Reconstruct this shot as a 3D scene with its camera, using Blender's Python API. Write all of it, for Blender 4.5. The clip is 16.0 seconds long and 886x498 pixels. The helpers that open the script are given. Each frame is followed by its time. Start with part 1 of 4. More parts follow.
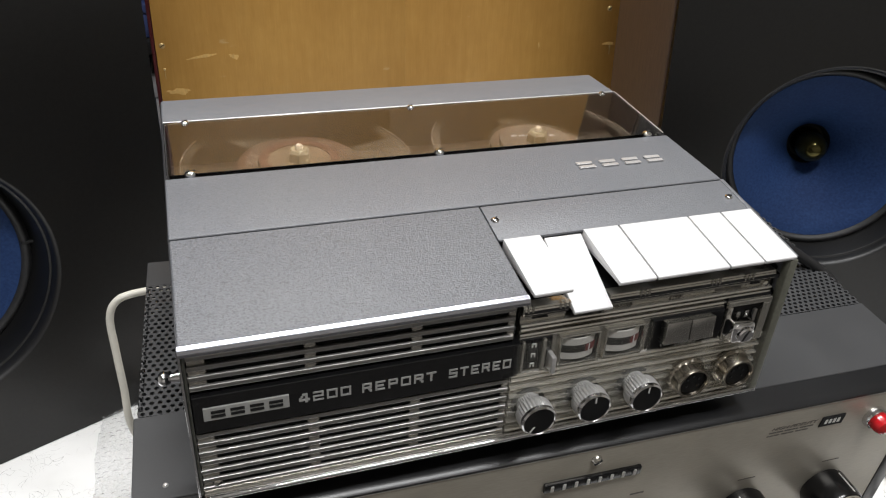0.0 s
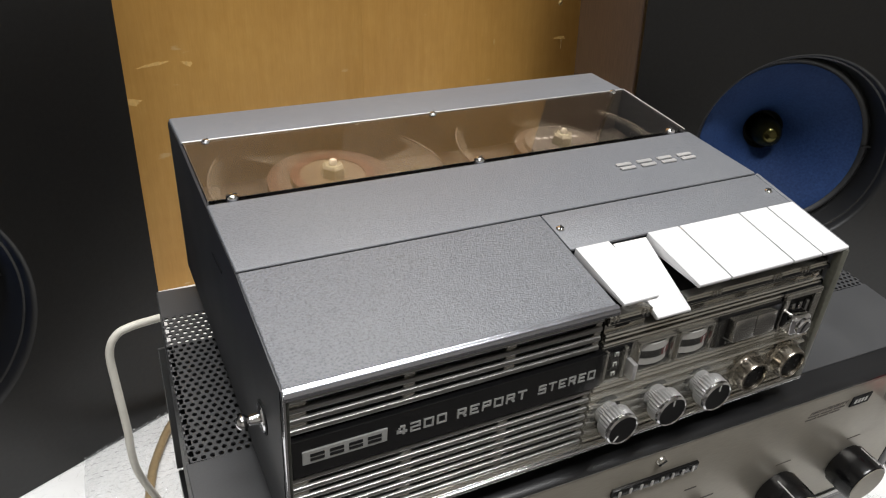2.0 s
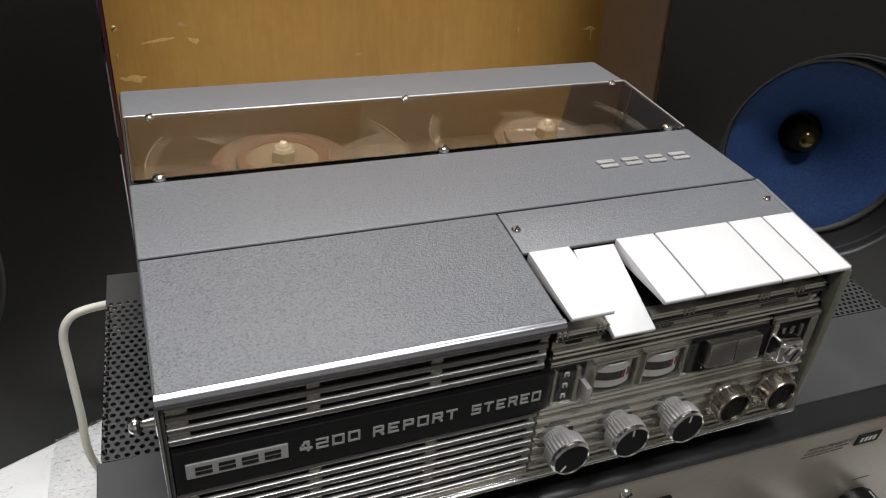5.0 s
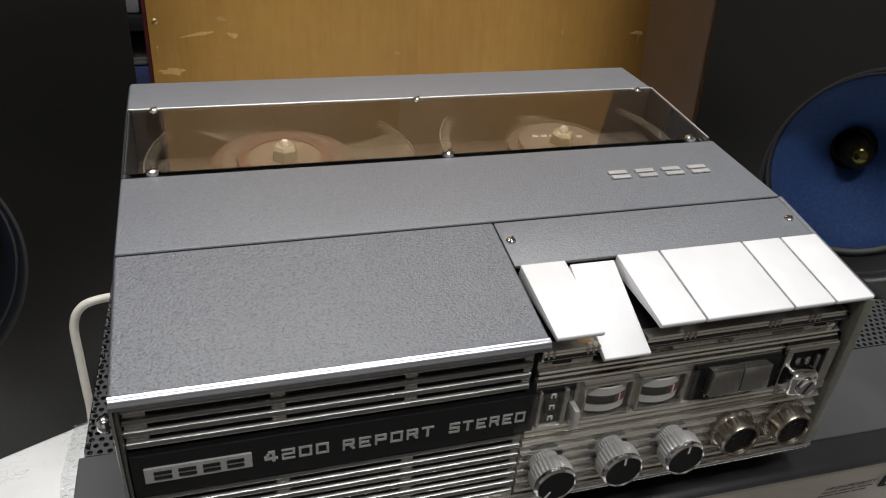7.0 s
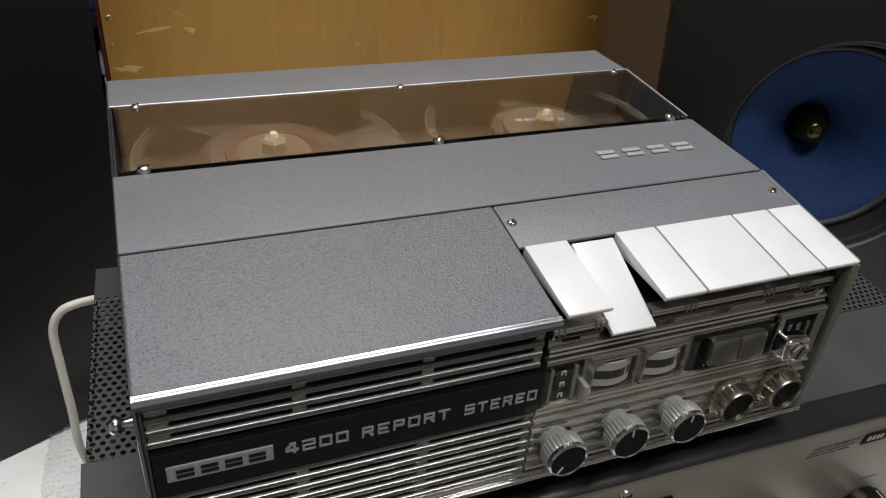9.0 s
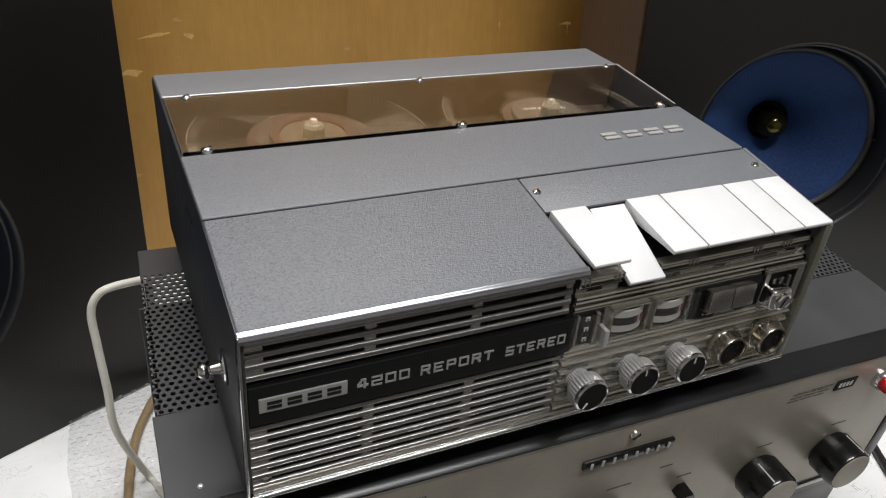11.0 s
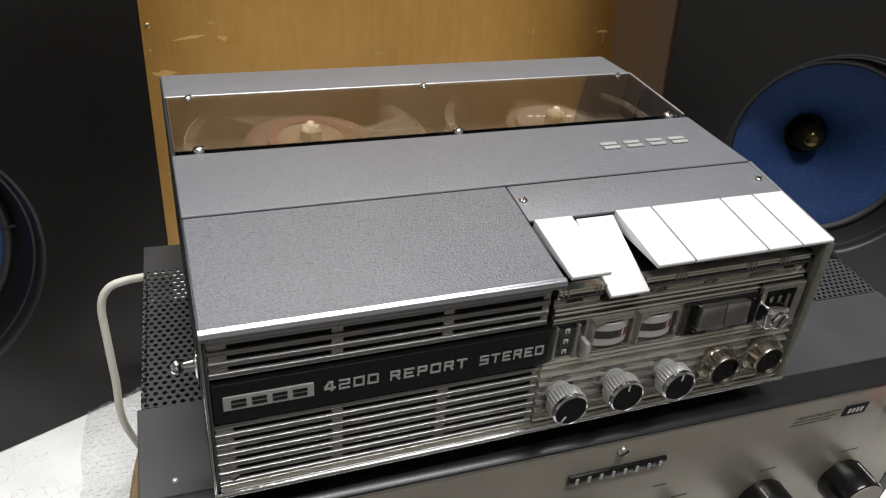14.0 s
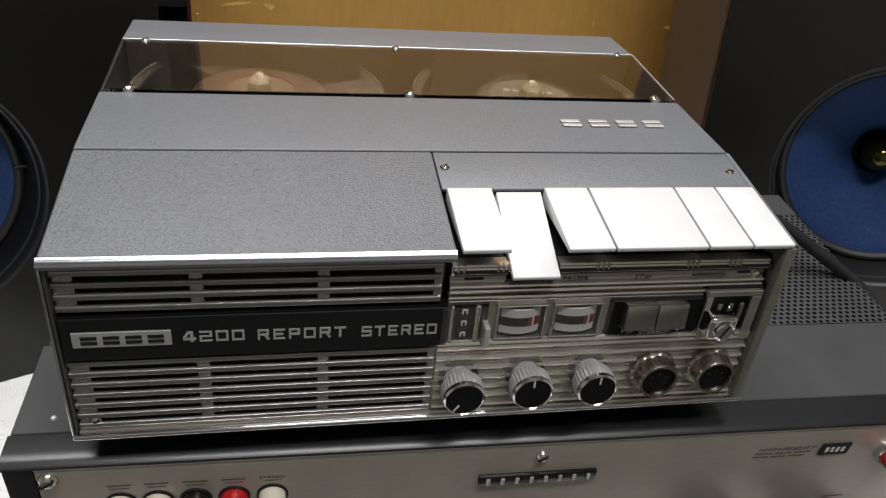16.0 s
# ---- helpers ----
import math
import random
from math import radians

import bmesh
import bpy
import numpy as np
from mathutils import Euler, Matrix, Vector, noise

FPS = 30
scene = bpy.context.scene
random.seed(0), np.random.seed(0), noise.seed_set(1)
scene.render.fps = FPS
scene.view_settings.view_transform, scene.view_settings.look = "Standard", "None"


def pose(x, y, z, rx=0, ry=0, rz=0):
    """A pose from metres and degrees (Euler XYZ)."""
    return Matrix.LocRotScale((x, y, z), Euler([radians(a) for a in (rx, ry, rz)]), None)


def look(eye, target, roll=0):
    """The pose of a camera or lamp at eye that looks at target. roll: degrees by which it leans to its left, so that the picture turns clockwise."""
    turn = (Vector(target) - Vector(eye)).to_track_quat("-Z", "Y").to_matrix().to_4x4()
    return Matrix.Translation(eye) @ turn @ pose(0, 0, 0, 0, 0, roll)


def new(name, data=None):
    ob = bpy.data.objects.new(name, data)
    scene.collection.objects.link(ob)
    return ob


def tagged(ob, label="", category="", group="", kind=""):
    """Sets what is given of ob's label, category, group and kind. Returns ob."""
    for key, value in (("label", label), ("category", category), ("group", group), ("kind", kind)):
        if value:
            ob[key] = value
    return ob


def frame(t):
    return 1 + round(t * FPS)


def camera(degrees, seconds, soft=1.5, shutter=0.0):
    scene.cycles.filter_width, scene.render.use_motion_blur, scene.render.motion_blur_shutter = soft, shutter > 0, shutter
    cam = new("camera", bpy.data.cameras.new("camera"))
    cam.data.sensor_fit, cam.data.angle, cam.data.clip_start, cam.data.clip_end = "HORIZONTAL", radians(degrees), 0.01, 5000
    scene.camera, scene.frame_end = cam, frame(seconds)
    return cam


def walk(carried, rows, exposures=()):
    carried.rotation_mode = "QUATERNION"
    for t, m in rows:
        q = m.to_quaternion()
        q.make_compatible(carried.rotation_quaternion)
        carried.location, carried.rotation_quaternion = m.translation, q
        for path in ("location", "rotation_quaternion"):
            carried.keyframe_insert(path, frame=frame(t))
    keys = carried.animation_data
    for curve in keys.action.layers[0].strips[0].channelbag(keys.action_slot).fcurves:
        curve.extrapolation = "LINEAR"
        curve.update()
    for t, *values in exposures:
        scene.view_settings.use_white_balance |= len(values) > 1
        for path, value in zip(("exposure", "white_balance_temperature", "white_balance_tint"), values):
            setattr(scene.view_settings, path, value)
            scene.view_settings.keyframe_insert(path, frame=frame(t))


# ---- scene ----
cam = camera(58.94, 16.0, soft=1.15)
# seconds, eye in metres, yaw, pitch and roll in degrees
ROWS = [
    (0, 0.0152, -0.2735, 0.2468, -18.71, -25.99, 1.28),
    (0.5, -0.0312, -0.2577, 0.2503, -22.81, -25.76, 1.13),
    (1, -0.0460, -0.2457, 0.2534, -24.82, -25.99, 1.28),
    (1.5, -0.0474, -0.2388, 0.2541, -25.90, -26.15, 1.38),
    (2, -0.0497, -0.2301, 0.2484, -26.60, -26.31, 1.23),
    (2.5, -0.0413, -0.2198, 0.2394, -27.03, -26.17, 1.04),
    (3, -0.0175, -0.2126, 0.2296, -26.27, -27.49, 0.50),
    (3.5, -0.0044, -0.2125, 0.2343, -25.25, -27.05, 1.01),
    (4, -0.0031, -0.2162, 0.2351, -25.01, -26.98, 1.96),
    (6.5, 0.0326, -0.2196, 0.2358, -18.11, -26.83, 2.41),
    (7, 0.0369, -0.2152, 0.2334, -17.84, -27.04, 2.74),
    (7.5, 0.0384, -0.2102, 0.2361, -17.35, -26.90, 2.55),
    (8, 0.0369, -0.2107, 0.2352, -18.30, -27.04, 2.30),
    (8.5, 0.0244, -0.2082, 0.2333, -19.89, -27.47, 2.31),
    (9, 0.0158, -0.2112, 0.2315, -22.02, -27.54, 2.12),
    (9.5, 0.0024, -0.2222, 0.2327, -23.81, -27.18, 2.02),
    (12, -0.0432, -0.2483, 0.2312, -25.54, -26.17, 2.55),
    (12.5, -0.0394, -0.2520, 0.2326, -24.48, -25.85, 2.50),
    (13, -0.0330, -0.2529, 0.2323, -23.20, -26.11, 2.65),
    (13.5, -0.0193, -0.2509, 0.2315, -22.16, -26.21, 2.59),
    (14, -0.0041, -0.2523, 0.2322, -21.13, -26.25, 2.54),
    (14.5, 0.0147, -0.2571, 0.2306, -19.77, -26.39, 2.29),
    (15, 0.0352, -0.2614, 0.2290, -17.40, -26.44, 2.46),
    (15.5, 0.0569, -0.2650, 0.2286, -14.98, -25.81, 3.68),
    (16, 0.0833, -0.2592, 0.2119, -12.52, -26.52, 4.62),
]


def aimed(x, y, z, yaw, pitch, roll):
    """A camera pose: yaw to the left from +y, pitch up, roll as in look()."""
    return Matrix.Translation((x, y, z)) @ pose(0, 0, 0, 0, 0, yaw) @ pose(0, 0, 0, 90 + pitch) @ pose(0, 0, 0, 0, 0, roll)


walk(cam, [(r[0], aimed(*r[1:])) for r in ROWS], exposures=[(0, 0.03), (2.0, 0.06), (3.5, 0.05), (4.2, -0.06), (6.5, -0.2), (8.0, -0.36), (9.5, -0.46), (12.0, -0.02), (14.0, -0.02), (16.0, -0.18)])
# ---- end of camera ----

# ---- world and light ----
world = bpy.data.worlds.new("world")
scene.world = world
world.use_nodes = True
world.node_tree.nodes["Background"].inputs[0].default_value = (0.9, 0.95, 1.0, 1)
world.node_tree.nodes["Background"].inputs[1].default_value = 0.04


def lamp(name, eye, target, sx, sy, watts, colour):
    data = bpy.data.lights.new(name, "AREA")
    data.shape, data.size, data.size_y, data.energy, data.color = "RECTANGLE", sx, sy, watts, colour
    ob = new(name, data)
    ob.matrix_basis = look(eye, target)
    return ob


# two fluorescent battens on the ceiling of the workroom
lamp("ceiling_tube_light", (0.02, 0.24, 1.90), (0.02, 0.24, 0), 1.5, 0.16, 42.0, (0.985, 0.982, 0.985))
lamp("ceiling_tube_light", (0.30, -0.95, 1.90), (0.30, -0.95, 0), 1.2, 0.16, 38.0, (0.985, 0.982, 0.985))

# ---- materials ----


class Mat:
    """A small builder for node materials."""

    def __init__(self, name, base=(0.5, 0.5, 0.5), rough=0.5, metal=0.0, coat=0.0, spec=0.5):
        self.m = bpy.data.materials.new(name)
        self.m.use_nodes = True
        self.t = self.m.node_tree
        self.b = self.t.nodes["Principled BSDF"]
        self.set(base=base, rough=rough, metal=metal, coat=coat, spec=spec)
        self.co = None

    def set(self, base, rough, metal, coat, spec):
        b = self.b.inputs
        b["Base Color"].default_value = (*base, 1)
        b["Roughness"].default_value, b["Metallic"].default_value = rough, metal
        b["Coat Weight"].default_value, b["Specular IOR Level"].default_value = coat, spec

    def node(self, kind, **values):
        n = self.t.nodes.new(kind)
        for k, v in values.items():
            n.inputs[k.replace("_", " ")].default_value = v
        return n

    def link(self, a, b):
        self.t.links.new(a, b)

    def coords(self, scale=(1, 1, 1)):
        tc = self.t.nodes.new("ShaderNodeTexCoord")
        mp = self.t.nodes.new("ShaderNodeMapping")
        mp.inputs["Scale"].default_value = scale
        self.link(tc.outputs["Object"], mp.inputs["Vector"])
        return mp.outputs["Vector"]

    def noise(self, scale, detail=3.0, stretch=(1, 1, 1), rough=0.5):
        n = self.node("ShaderNodeTexNoise", Scale=scale, Detail=detail, Roughness=rough)
        self.link(self.coords(stretch), n.inputs["Vector"])
        return n.outputs["Fac"]

    def ramp(self, fac, stops):
        r = self.t.nodes.new("ShaderNodeValToRGB")
        while len(r.color_ramp.elements) < len(stops):
            r.color_ramp.elements.new(0.5)
        for e, (p, c) in zip(r.color_ramp.elements, stops):
            e.position, e.color = p, (*c, 1)
        self.link(fac, r.inputs["Fac"])
        return r.outputs["Color"]

    def mix(self, fac, a, b, mode="MIX"):
        n = self.t.nodes.new("ShaderNodeMix")
        n.data_type, n.blend_type = "RGBA", mode
        for sock, v in ((0, fac), (6, a), (7, b)):
            if hasattr(v, "links"):
                self.link(v, n.inputs[sock])
            else:
                n.inputs[sock].default_value = v if sock == 0 else (*v, 1)
        return n.outputs[2]

    def colour(self, sock):
        self.link(sock, self.b.inputs["Base Color"])
        return self

    def roughness(self, fac, lo, hi):
        n = self.node("ShaderNodeMapRange")
        n.inputs["To Min"].default_value, n.inputs["To Max"].default_value = lo, hi
        self.link(fac, n.inputs["Value"])
        self.link(n.outputs[0], self.b.inputs["Roughness"])
        return self

    def bump(self, fac, strength, distance):
        n = self.node("ShaderNodeBump", Strength=strength, Distance=distance)
        self.link(fac, n.inputs["Height"])
        if self.b.inputs["Normal"].links:
            self.link(self.b.inputs["Normal"].links[0].from_socket, n.inputs["Normal"])
        self.link(n.outputs[0], self.b.inputs["Normal"])
        return self


def speckled(name, base, rough=0.5, metal=0.0, coat=0.0, scale=900, amount=0.15, bump=0.1, dist=0.0002, stretch=(1, 1, 1), spec=0.5):
    """A plain paint, plastic or metal with fine grain and a broader unevenness."""
    m = Mat(name, base, rough, metal, coat, spec)
    fine, broad = m.noise(scale, 3, stretch), m.noise(scale / 40, 2)
    dark, light = tuple(c * (1 - amount) for c in base), tuple(min(1, c * (1 + amount)) for c in base)
    a = m.ramp(fine, [(0.3, dark), (0.7, light)])
    b = m.ramp(broad, [(0.3, (0.9, 0.9, 0.9)), (0.7, (1.0, 1.0, 1.0))])
    m.colour(m.mix(1.0, a, b, "MULTIPLY"))
    m.roughness(broad, max(0.02, rough * 0.85), min(1, rough * 1.2))
    if bump:
        m.bump(fine, bump, dist)
    return m.m


def grained_paint(name, depth):
    """Grey structured enamel: dark pits between wrinkles about a millimetre and a half across."""
    m = Mat(name, (0.13, 0.135, 0.145), 0.42, 0.0, 0.0, 0.6)
    grain = m.noise(900, 3.0, (1, 1.2, 1), 0.6)
    fine, broad = m.noise(2100, 2), m.noise(14, 3)
    mid = tuple(v * (1 - 0.04 * depth) for v in (0.150, 0.156, 0.167))
    c = m.ramp(grain, [(0.34, tuple(v * (1 - 0.36 * depth) for v in mid)), (0.47, mid), (0.7, tuple(v * (1 + 0.22 * depth) for v in mid))])
    m.colour(m.mix(1.0, c, m.ramp(broad, [(0.3, (0.92, 0.92, 0.94)), (0.7, (1, 1, 1))]), "MULTIPLY"))
    m.roughness(fine, 0.36, 0.5)
    m.bump(grain, 0.85 * depth, 0.0007)
    m.bump(fine, 0.15, 0.0001)
    return m.m


def plywood():
    """Varnished ochre plywood with upright grain, pale scuffs and a few darker streaks."""
    m = Mat("ochre_plywood", (0.5, 0.3, 0.09), 0.42, 0, 0.0, 0.4)
    g = m.noise(26, 5, (6, 6, 0.5), 0.6)
    fine = m.noise(240, 3, (3, 3, 0.25))
    blot = m.noise(5, 3, (1, 1, 1))
    c = m.ramp(g, [(0.25, (0.52, 0.287, 0.068)), (0.55, (0.57, 0.323, 0.082)), (0.8, (0.61, 0.362, 0.102))])
    c = m.mix(0.16, c, m.ramp(fine, [(0.35, (0.42, 0.22, 0.052)), (0.7, (0.60, 0.36, 0.11))]))
    mott = m.noise(70, 4, (1, 1, 0.8))
    c = m.mix(1.0, c, m.ramp(mott, [(0.3, (0.93, 0.92, 0.90)), (0.7, (1, 1, 1))]), "MULTIPLY")
    c = m.mix(1.0, c, m.ramp(blot, [(0.3, (0.82, 0.78, 0.74)), (0.65, (1, 1, 1))]), "MULTIPLY")
    scuff = m.noise(34, 4, (1, 1, 2.4))
    f = m.ramp(scuff, [(0.68, (0, 0, 0)), (0.76, (0.55, 0.55, 0.55))])
    m.colour(m.mix(f, c, (0.62, 0.47, 0.27)))
    m.roughness(fine, 0.36, 0.55)
    m.bump(fine, 0.12, 0.0003)
    return m.m


def brushed(name, base, rough=0.28, stretch=(0.02, 1, 1), scale=3200, bump=0.02, metal=1.0):
    m = Mat(name, base, rough, metal)
    f, broad = m.noise(scale, 2, stretch), m.noise(30, 3)
    m.colour(m.ramp(f, [(0.3, tuple(c * 0.85 for c in base)), (0.7, base)]))
    m.roughness(broad, rough * 0.75, rough * 1.3)
    m.bump(f, bump, 0.00008)
    return m.m


def glass_pane(name, tint, ior, rough):
    """Smoked plastic that refracts and mirrors."""
    m = Mat(name, tint, rough, 0, 0, 0.5)
    m.b.inputs["Transmission Weight"].default_value, m.b.inputs["IOR"].default_value = 1.0, ior
    m.bump(m.noise(7, 2), 0.12, 0.002)
    return m.m


def see_through(name, base, rough, alpha):
    """Thin clear plastic that hazes what lies behind it."""
    m = Mat(name, base, rough, 0, 0.3, 0.6)
    m.b.inputs["Alpha"].default_value = alpha
    m.bump(m.noise(140, 3), 0.25, 0.0006)
    return m.m


def bubble_film():
    """Clear film with rows of small air bubbles that catch the light."""
    m = Mat("clear_bubble_film", (0.58, 0.59, 0.59), 0.06, 0, 0.0, 0.7)
    m.b.inputs["Alpha"].default_value = 0.30
    vor = m.node("ShaderNodeTexVoronoi", Scale=130)
    m.link(m.coords(), vor.inputs["Vector"])
    m.bump(vor.outputs["Distance"], 1.0, 0.012)
    m.bump(m.noise(90, 3), 0.8, 0.008)
    return m.m


def white_table():
    """White laminate with thin dark scratches and grey smudges."""
    m = Mat("white_laminate", (0.78, 0.78, 0.77), 0.35, 0, 0.0, 0.5)
    smudge = m.noise(18, 4)
    vor = m.node("ShaderNodeTexVoronoi", Scale=22)
    vor.feature = "DISTANCE_TO_EDGE"
    nz = m.node("ShaderNodeTexNoise", Scale=9, Detail=4)
    m.link(m.coords(), nz.inputs["Vector"])
    m.link(nz.outputs["Color"], vor.inputs["Vector"])
    line = m.ramp(vor.outputs["Distance"], [(0.0, (1, 1, 1)), (0.012, (0, 0, 0))])
    gate = m.ramp(m.noise(30, 2), [(0.43, (0, 0, 0)), (0.55, (0.9, 0.9, 0.9))])
    c = m.ramp(smudge, [(0.3, (0.74, 0.74, 0.725)), (0.6, (0.82, 0.82, 0.81))])
    m.colour(m.mix(m.mix(1.0, line, gate, "MULTIPLY"), c, (0.12, 0.11, 0.10)))
    m.roughness(smudge, 0.28, 0.5)
    return m.m


def blue_paper():
    m = Mat("blue_cone_paper", (0.03, 0.08, 0.25), 0.75, 0, 0, 0.25)
    fib, broad = m.noise(420, 4), m.noise(18, 3)
    c = m.ramp(fib, [(0.3, (0.015, 0.039, 0.122)), (0.7, (0.024, 0.060, 0.170))])
    m.colour(m.mix(1.0, c, m.ramp(broad, [(0.3, (0.8, 0.8, 0.85)), (0.7, (1, 1, 1))]), "MULTIPLY"))
    m.bump(fib, 0.3, 0.0004)
    return m.m


PAINT, SIDE_PAINT = grained_paint("grey_structure_paint", 1.0), grained_paint("grey_fine_structure_paint", 0.55)
# the lid's grey paint, darkened to put the flank's shade into the colour
SHADED_SIDE = speckled("shaded_grey_side_paint", (0.016, 0.0165, 0.019), 0.45, scale=900, amount=0.15, bump=0.2)
CHROME = speckled("chrome", (0.78, 0.78, 0.80), 0.12, 1.0, scale=300, amount=0.03, bump=0.03)
SATIN = brushed("champagne_silver_trim", (0.57, 0.55, 0.50), 0.23, metal=0.9)
SLAT_METAL = brushed("grey_silver_slat", (0.35, 0.345, 0.335), 0.30, metal=0.92)
SOCKET_METAL = brushed("nickel_socket_metal", (0.37, 0.335, 0.28), 0.26, metal=1.0)
SILVER = brushed("silver_aluminium", (0.62, 0.61, 0.60), 0.38, metal=0.6)
PANEL = speckled("champagne_anodised_panel", (0.42, 0.39, 0.33), 0.42, 0.55, scale=1500, amount=0.06, bump=0.05, stretch=(0.1, 1, 1))
BLACK = speckled("black_gloss_plastic", (0.007, 0.007, 0.0075), 0.2, scale=500, amount=0.2, bump=0.02)
BLACK_MATT = speckled("black_matt", (0.009, 0.009, 0.0095), 0.65, scale=700, amount=0.3, bump=0.2, spec=0.3)
FACE_BLACK = speckled("black_knob_face", (0.004, 0.004, 0.0045), 0.35, scale=900, amount=0.2, bump=0.02, spec=0.25)
BUTTON = brushed("satin_button_metal", (0.40, 0.39, 0.37), 0.25, metal=0.95)
KNURL = brushed("knurled_knob_metal", (0.66, 0.655, 0.65), 0.38, metal=0.55)
NAME_PRINT = speckled("dull_silver_print", (0.34, 0.34, 0.33), 0.35, scale=900, amount=0.08, bump=0)
GRILLE_CLOTH = speckled("black_grille_cloth", (0.01, 0.01, 0.01), 0.9, scale=2500, amount=0.5, bump=0.4)
AMP_PAINT = speckled("dark_grey_case_paint", (0.045, 0.046, 0.048), 0.42, scale=1400, amount=0.12, bump=0.15)
# darker than the lip itself: the recorder's shadow on it is in this colour
AMP_LIP = speckled("black_satin_lip", (0.010, 0.0102, 0.011), 0.30, scale=800, amount=0.12, bump=0.06)
BAFFLE = speckled("black_baffle_paint", (0.0072, 0.0069, 0.0066), 0.34, scale=260, amount=0.25, bump=0.20, dist=0.0005, spec=0.45)
VENEER = speckled("brown_veneer", (0.070, 0.045, 0.032), 0.55, scale=120, amount=0.25, bump=0.1, stretch=(6, 6, 0.4))
SIDE_WOOD = speckled("brown_side_wood", (0.072, 0.045, 0.030), 0.5, scale=120, amount=0.2, bump=0.1, stretch=(6, 6, 0.4))
RIM_BLACK = speckled("black_lacquered_rim", (0.007, 0.007, 0.0072), 0.42, scale=300, amount=0.15, bump=0.05)
RUBBER = speckled("black_rubber_surround", (0.02, 0.02, 0.021), 0.5, scale=300, amount=0.2, bump=0.1)
KEY_WHITE = speckled("white_key_plastic", (0.67, 0.67, 0.675), 0.42, scale=1600, amount=0.02, bump=0.12)
SCALE_WHITE = speckled("dull_white_scale", (0.46, 0.45, 0.43), 0.5, scale=900, amount=0.05, bump=0.02)
SCALE_RED = speckled("dull_red_scale", (0.11, 0.018, 0.019), 0.5, scale=900, amount=0.1, bump=0.02)
IVORY = speckled("ivory_plastic", (0.72, 0.68, 0.56), 0.3, scale=400, amount=0.03, bump=0.02)
RED = speckled("red_plastic", (0.5, 0.01, 0.015), 0.2, scale=400, amount=0.05, bump=0.02, coat=0.5)
PRINT = speckled("dark_print", (0.10, 0.09, 0.08), 0.5, scale=900, amount=0.2, bump=0)
PRINT_WHITE = speckled("silver_print", (0.62, 0.62, 0.6), 0.4, scale=900, amount=0.08, bump=0)
CABLE_WHITE = speckled("cream_cable_sheath", (0.62, 0.60, 0.53), 0.42, scale=300, amount=0.05, bump=0.05)
CABLE_BROWN = speckled("tan_cable_sheath", (0.26, 0.19, 0.10), 0.45, scale=300, amount=0.12, bump=0.05)
CABLE_BLACK = speckled("black_cable_sheath", (0.012, 0.012, 0.013), 0.4, scale=300, amount=0.1, bump=0.05)
BRASS = speckled("dull_brass", (0.55, 0.40, 0.18), 0.45, 0.6, scale=400, amount=0.15, bump=0.1)
OLIVE_CAP = speckled("olive_metal_dust_cap", (0.075, 0.066, 0.022), 0.14, 0.85, scale=200, amount=0.1, bump=0.02)
TAPE = speckled("brown_tape_pack", (0.070, 0.040, 0.029), 0.35, scale=900, amount=0.2, bump=0.1)
REEL_CLEAR = see_through("milky_clear_reel_plastic", (0.40, 0.37, 0.30), 0.2, 0.17)
LABEL_ROSE = speckled("rose_reel_label", (0.150, 0.120, 0.082), 0.35, scale=400, amount=0.08, bump=0.02)
LABEL = speckled("pale_reel_label", (0.135, 0.118, 0.098), 0.4, scale=400, amount=0.05, bump=0.02)
LABEL_RED = speckled("dull_red_label_ring", (0.085, 0.040, 0.027), 0.4, scale=400, amount=0.1, bump=0.02)
HUB_PALE = speckled("pale_hub_plastic", (0.30, 0.28, 0.20), 0.35, scale=400, amount=0.06, bump=0.02)
DECK_PLATE = speckled("dark_deck_plate", (0.062, 0.052, 0.042), 0.4, scale=500, amount=0.15, bump=0.05)
SCUFFED = speckled("rubbed_bare_wood", (0.58, 0.365, 0.118), 0.6, scale=160, amount=0.14, bump=0.2, stretch=(2, 2, 0.6))
OXBLOOD = speckled("dark_red_edge_paint", (0.09, 0.012, 0.014), 0.45, scale=300, amount=0.2, bump=0.1)
BOX_BLUE = speckled("blue_card", (0.03, 0.05, 0.16), 0.6, scale=200, amount=0.15, bump=0.1)
BOX_PALE = speckled("grey_card", (0.34, 0.34, 0.36), 0.6, scale=200, amount=0.1, bump=0.1)
WALL_PAINT = speckled("off_white_wall", (0.62, 0.60, 0.56), 0.85, scale=120, amount=0.05, bump=0.2)
FLOOR_MAT = speckled("dark_unseen_floor", (0.09, 0.085, 0.08), 0.7, scale=90, amount=0.2, bump=0.2)
BUBBLE = bubble_film()
PLYWOOD, TABLE_WHITE, CONE_BLUE = plywood(), white_table(), blue_paper()
SMOKED = glass_pane("smoked_clear_lid", (0.50, 0.45, 0.40), 1.75, 0.03)
CLEAR_RING = see_through("clear_acrylic_ring", (0.50, 0.50, 0.46), 0.03, 0.07)
CLEAR = see_through("clear_acrylic", (0.62, 0.60, 0.52), 0.06, 0.03)
ACRYLIC_EDGE = speckled("olive_acrylic_edge", (0.13, 0.13, 0.105), 0.3, scale=500, amount=0.15, bump=0.05)
# ACRYLIC_EDGE again at a third of its value, for the recess's shade
ACRYLIC_SHADE = speckled("shaded_acrylic_inner_edge", (0.045, 0.046, 0.038), 0.35, scale=500, amount=0.2, bump=0.05)
EDGE_METAL = brushed("polished_cover_edge", (0.48, 0.49, 0.54), 0.22, metal=1.0)

# ---- mesh helpers ----


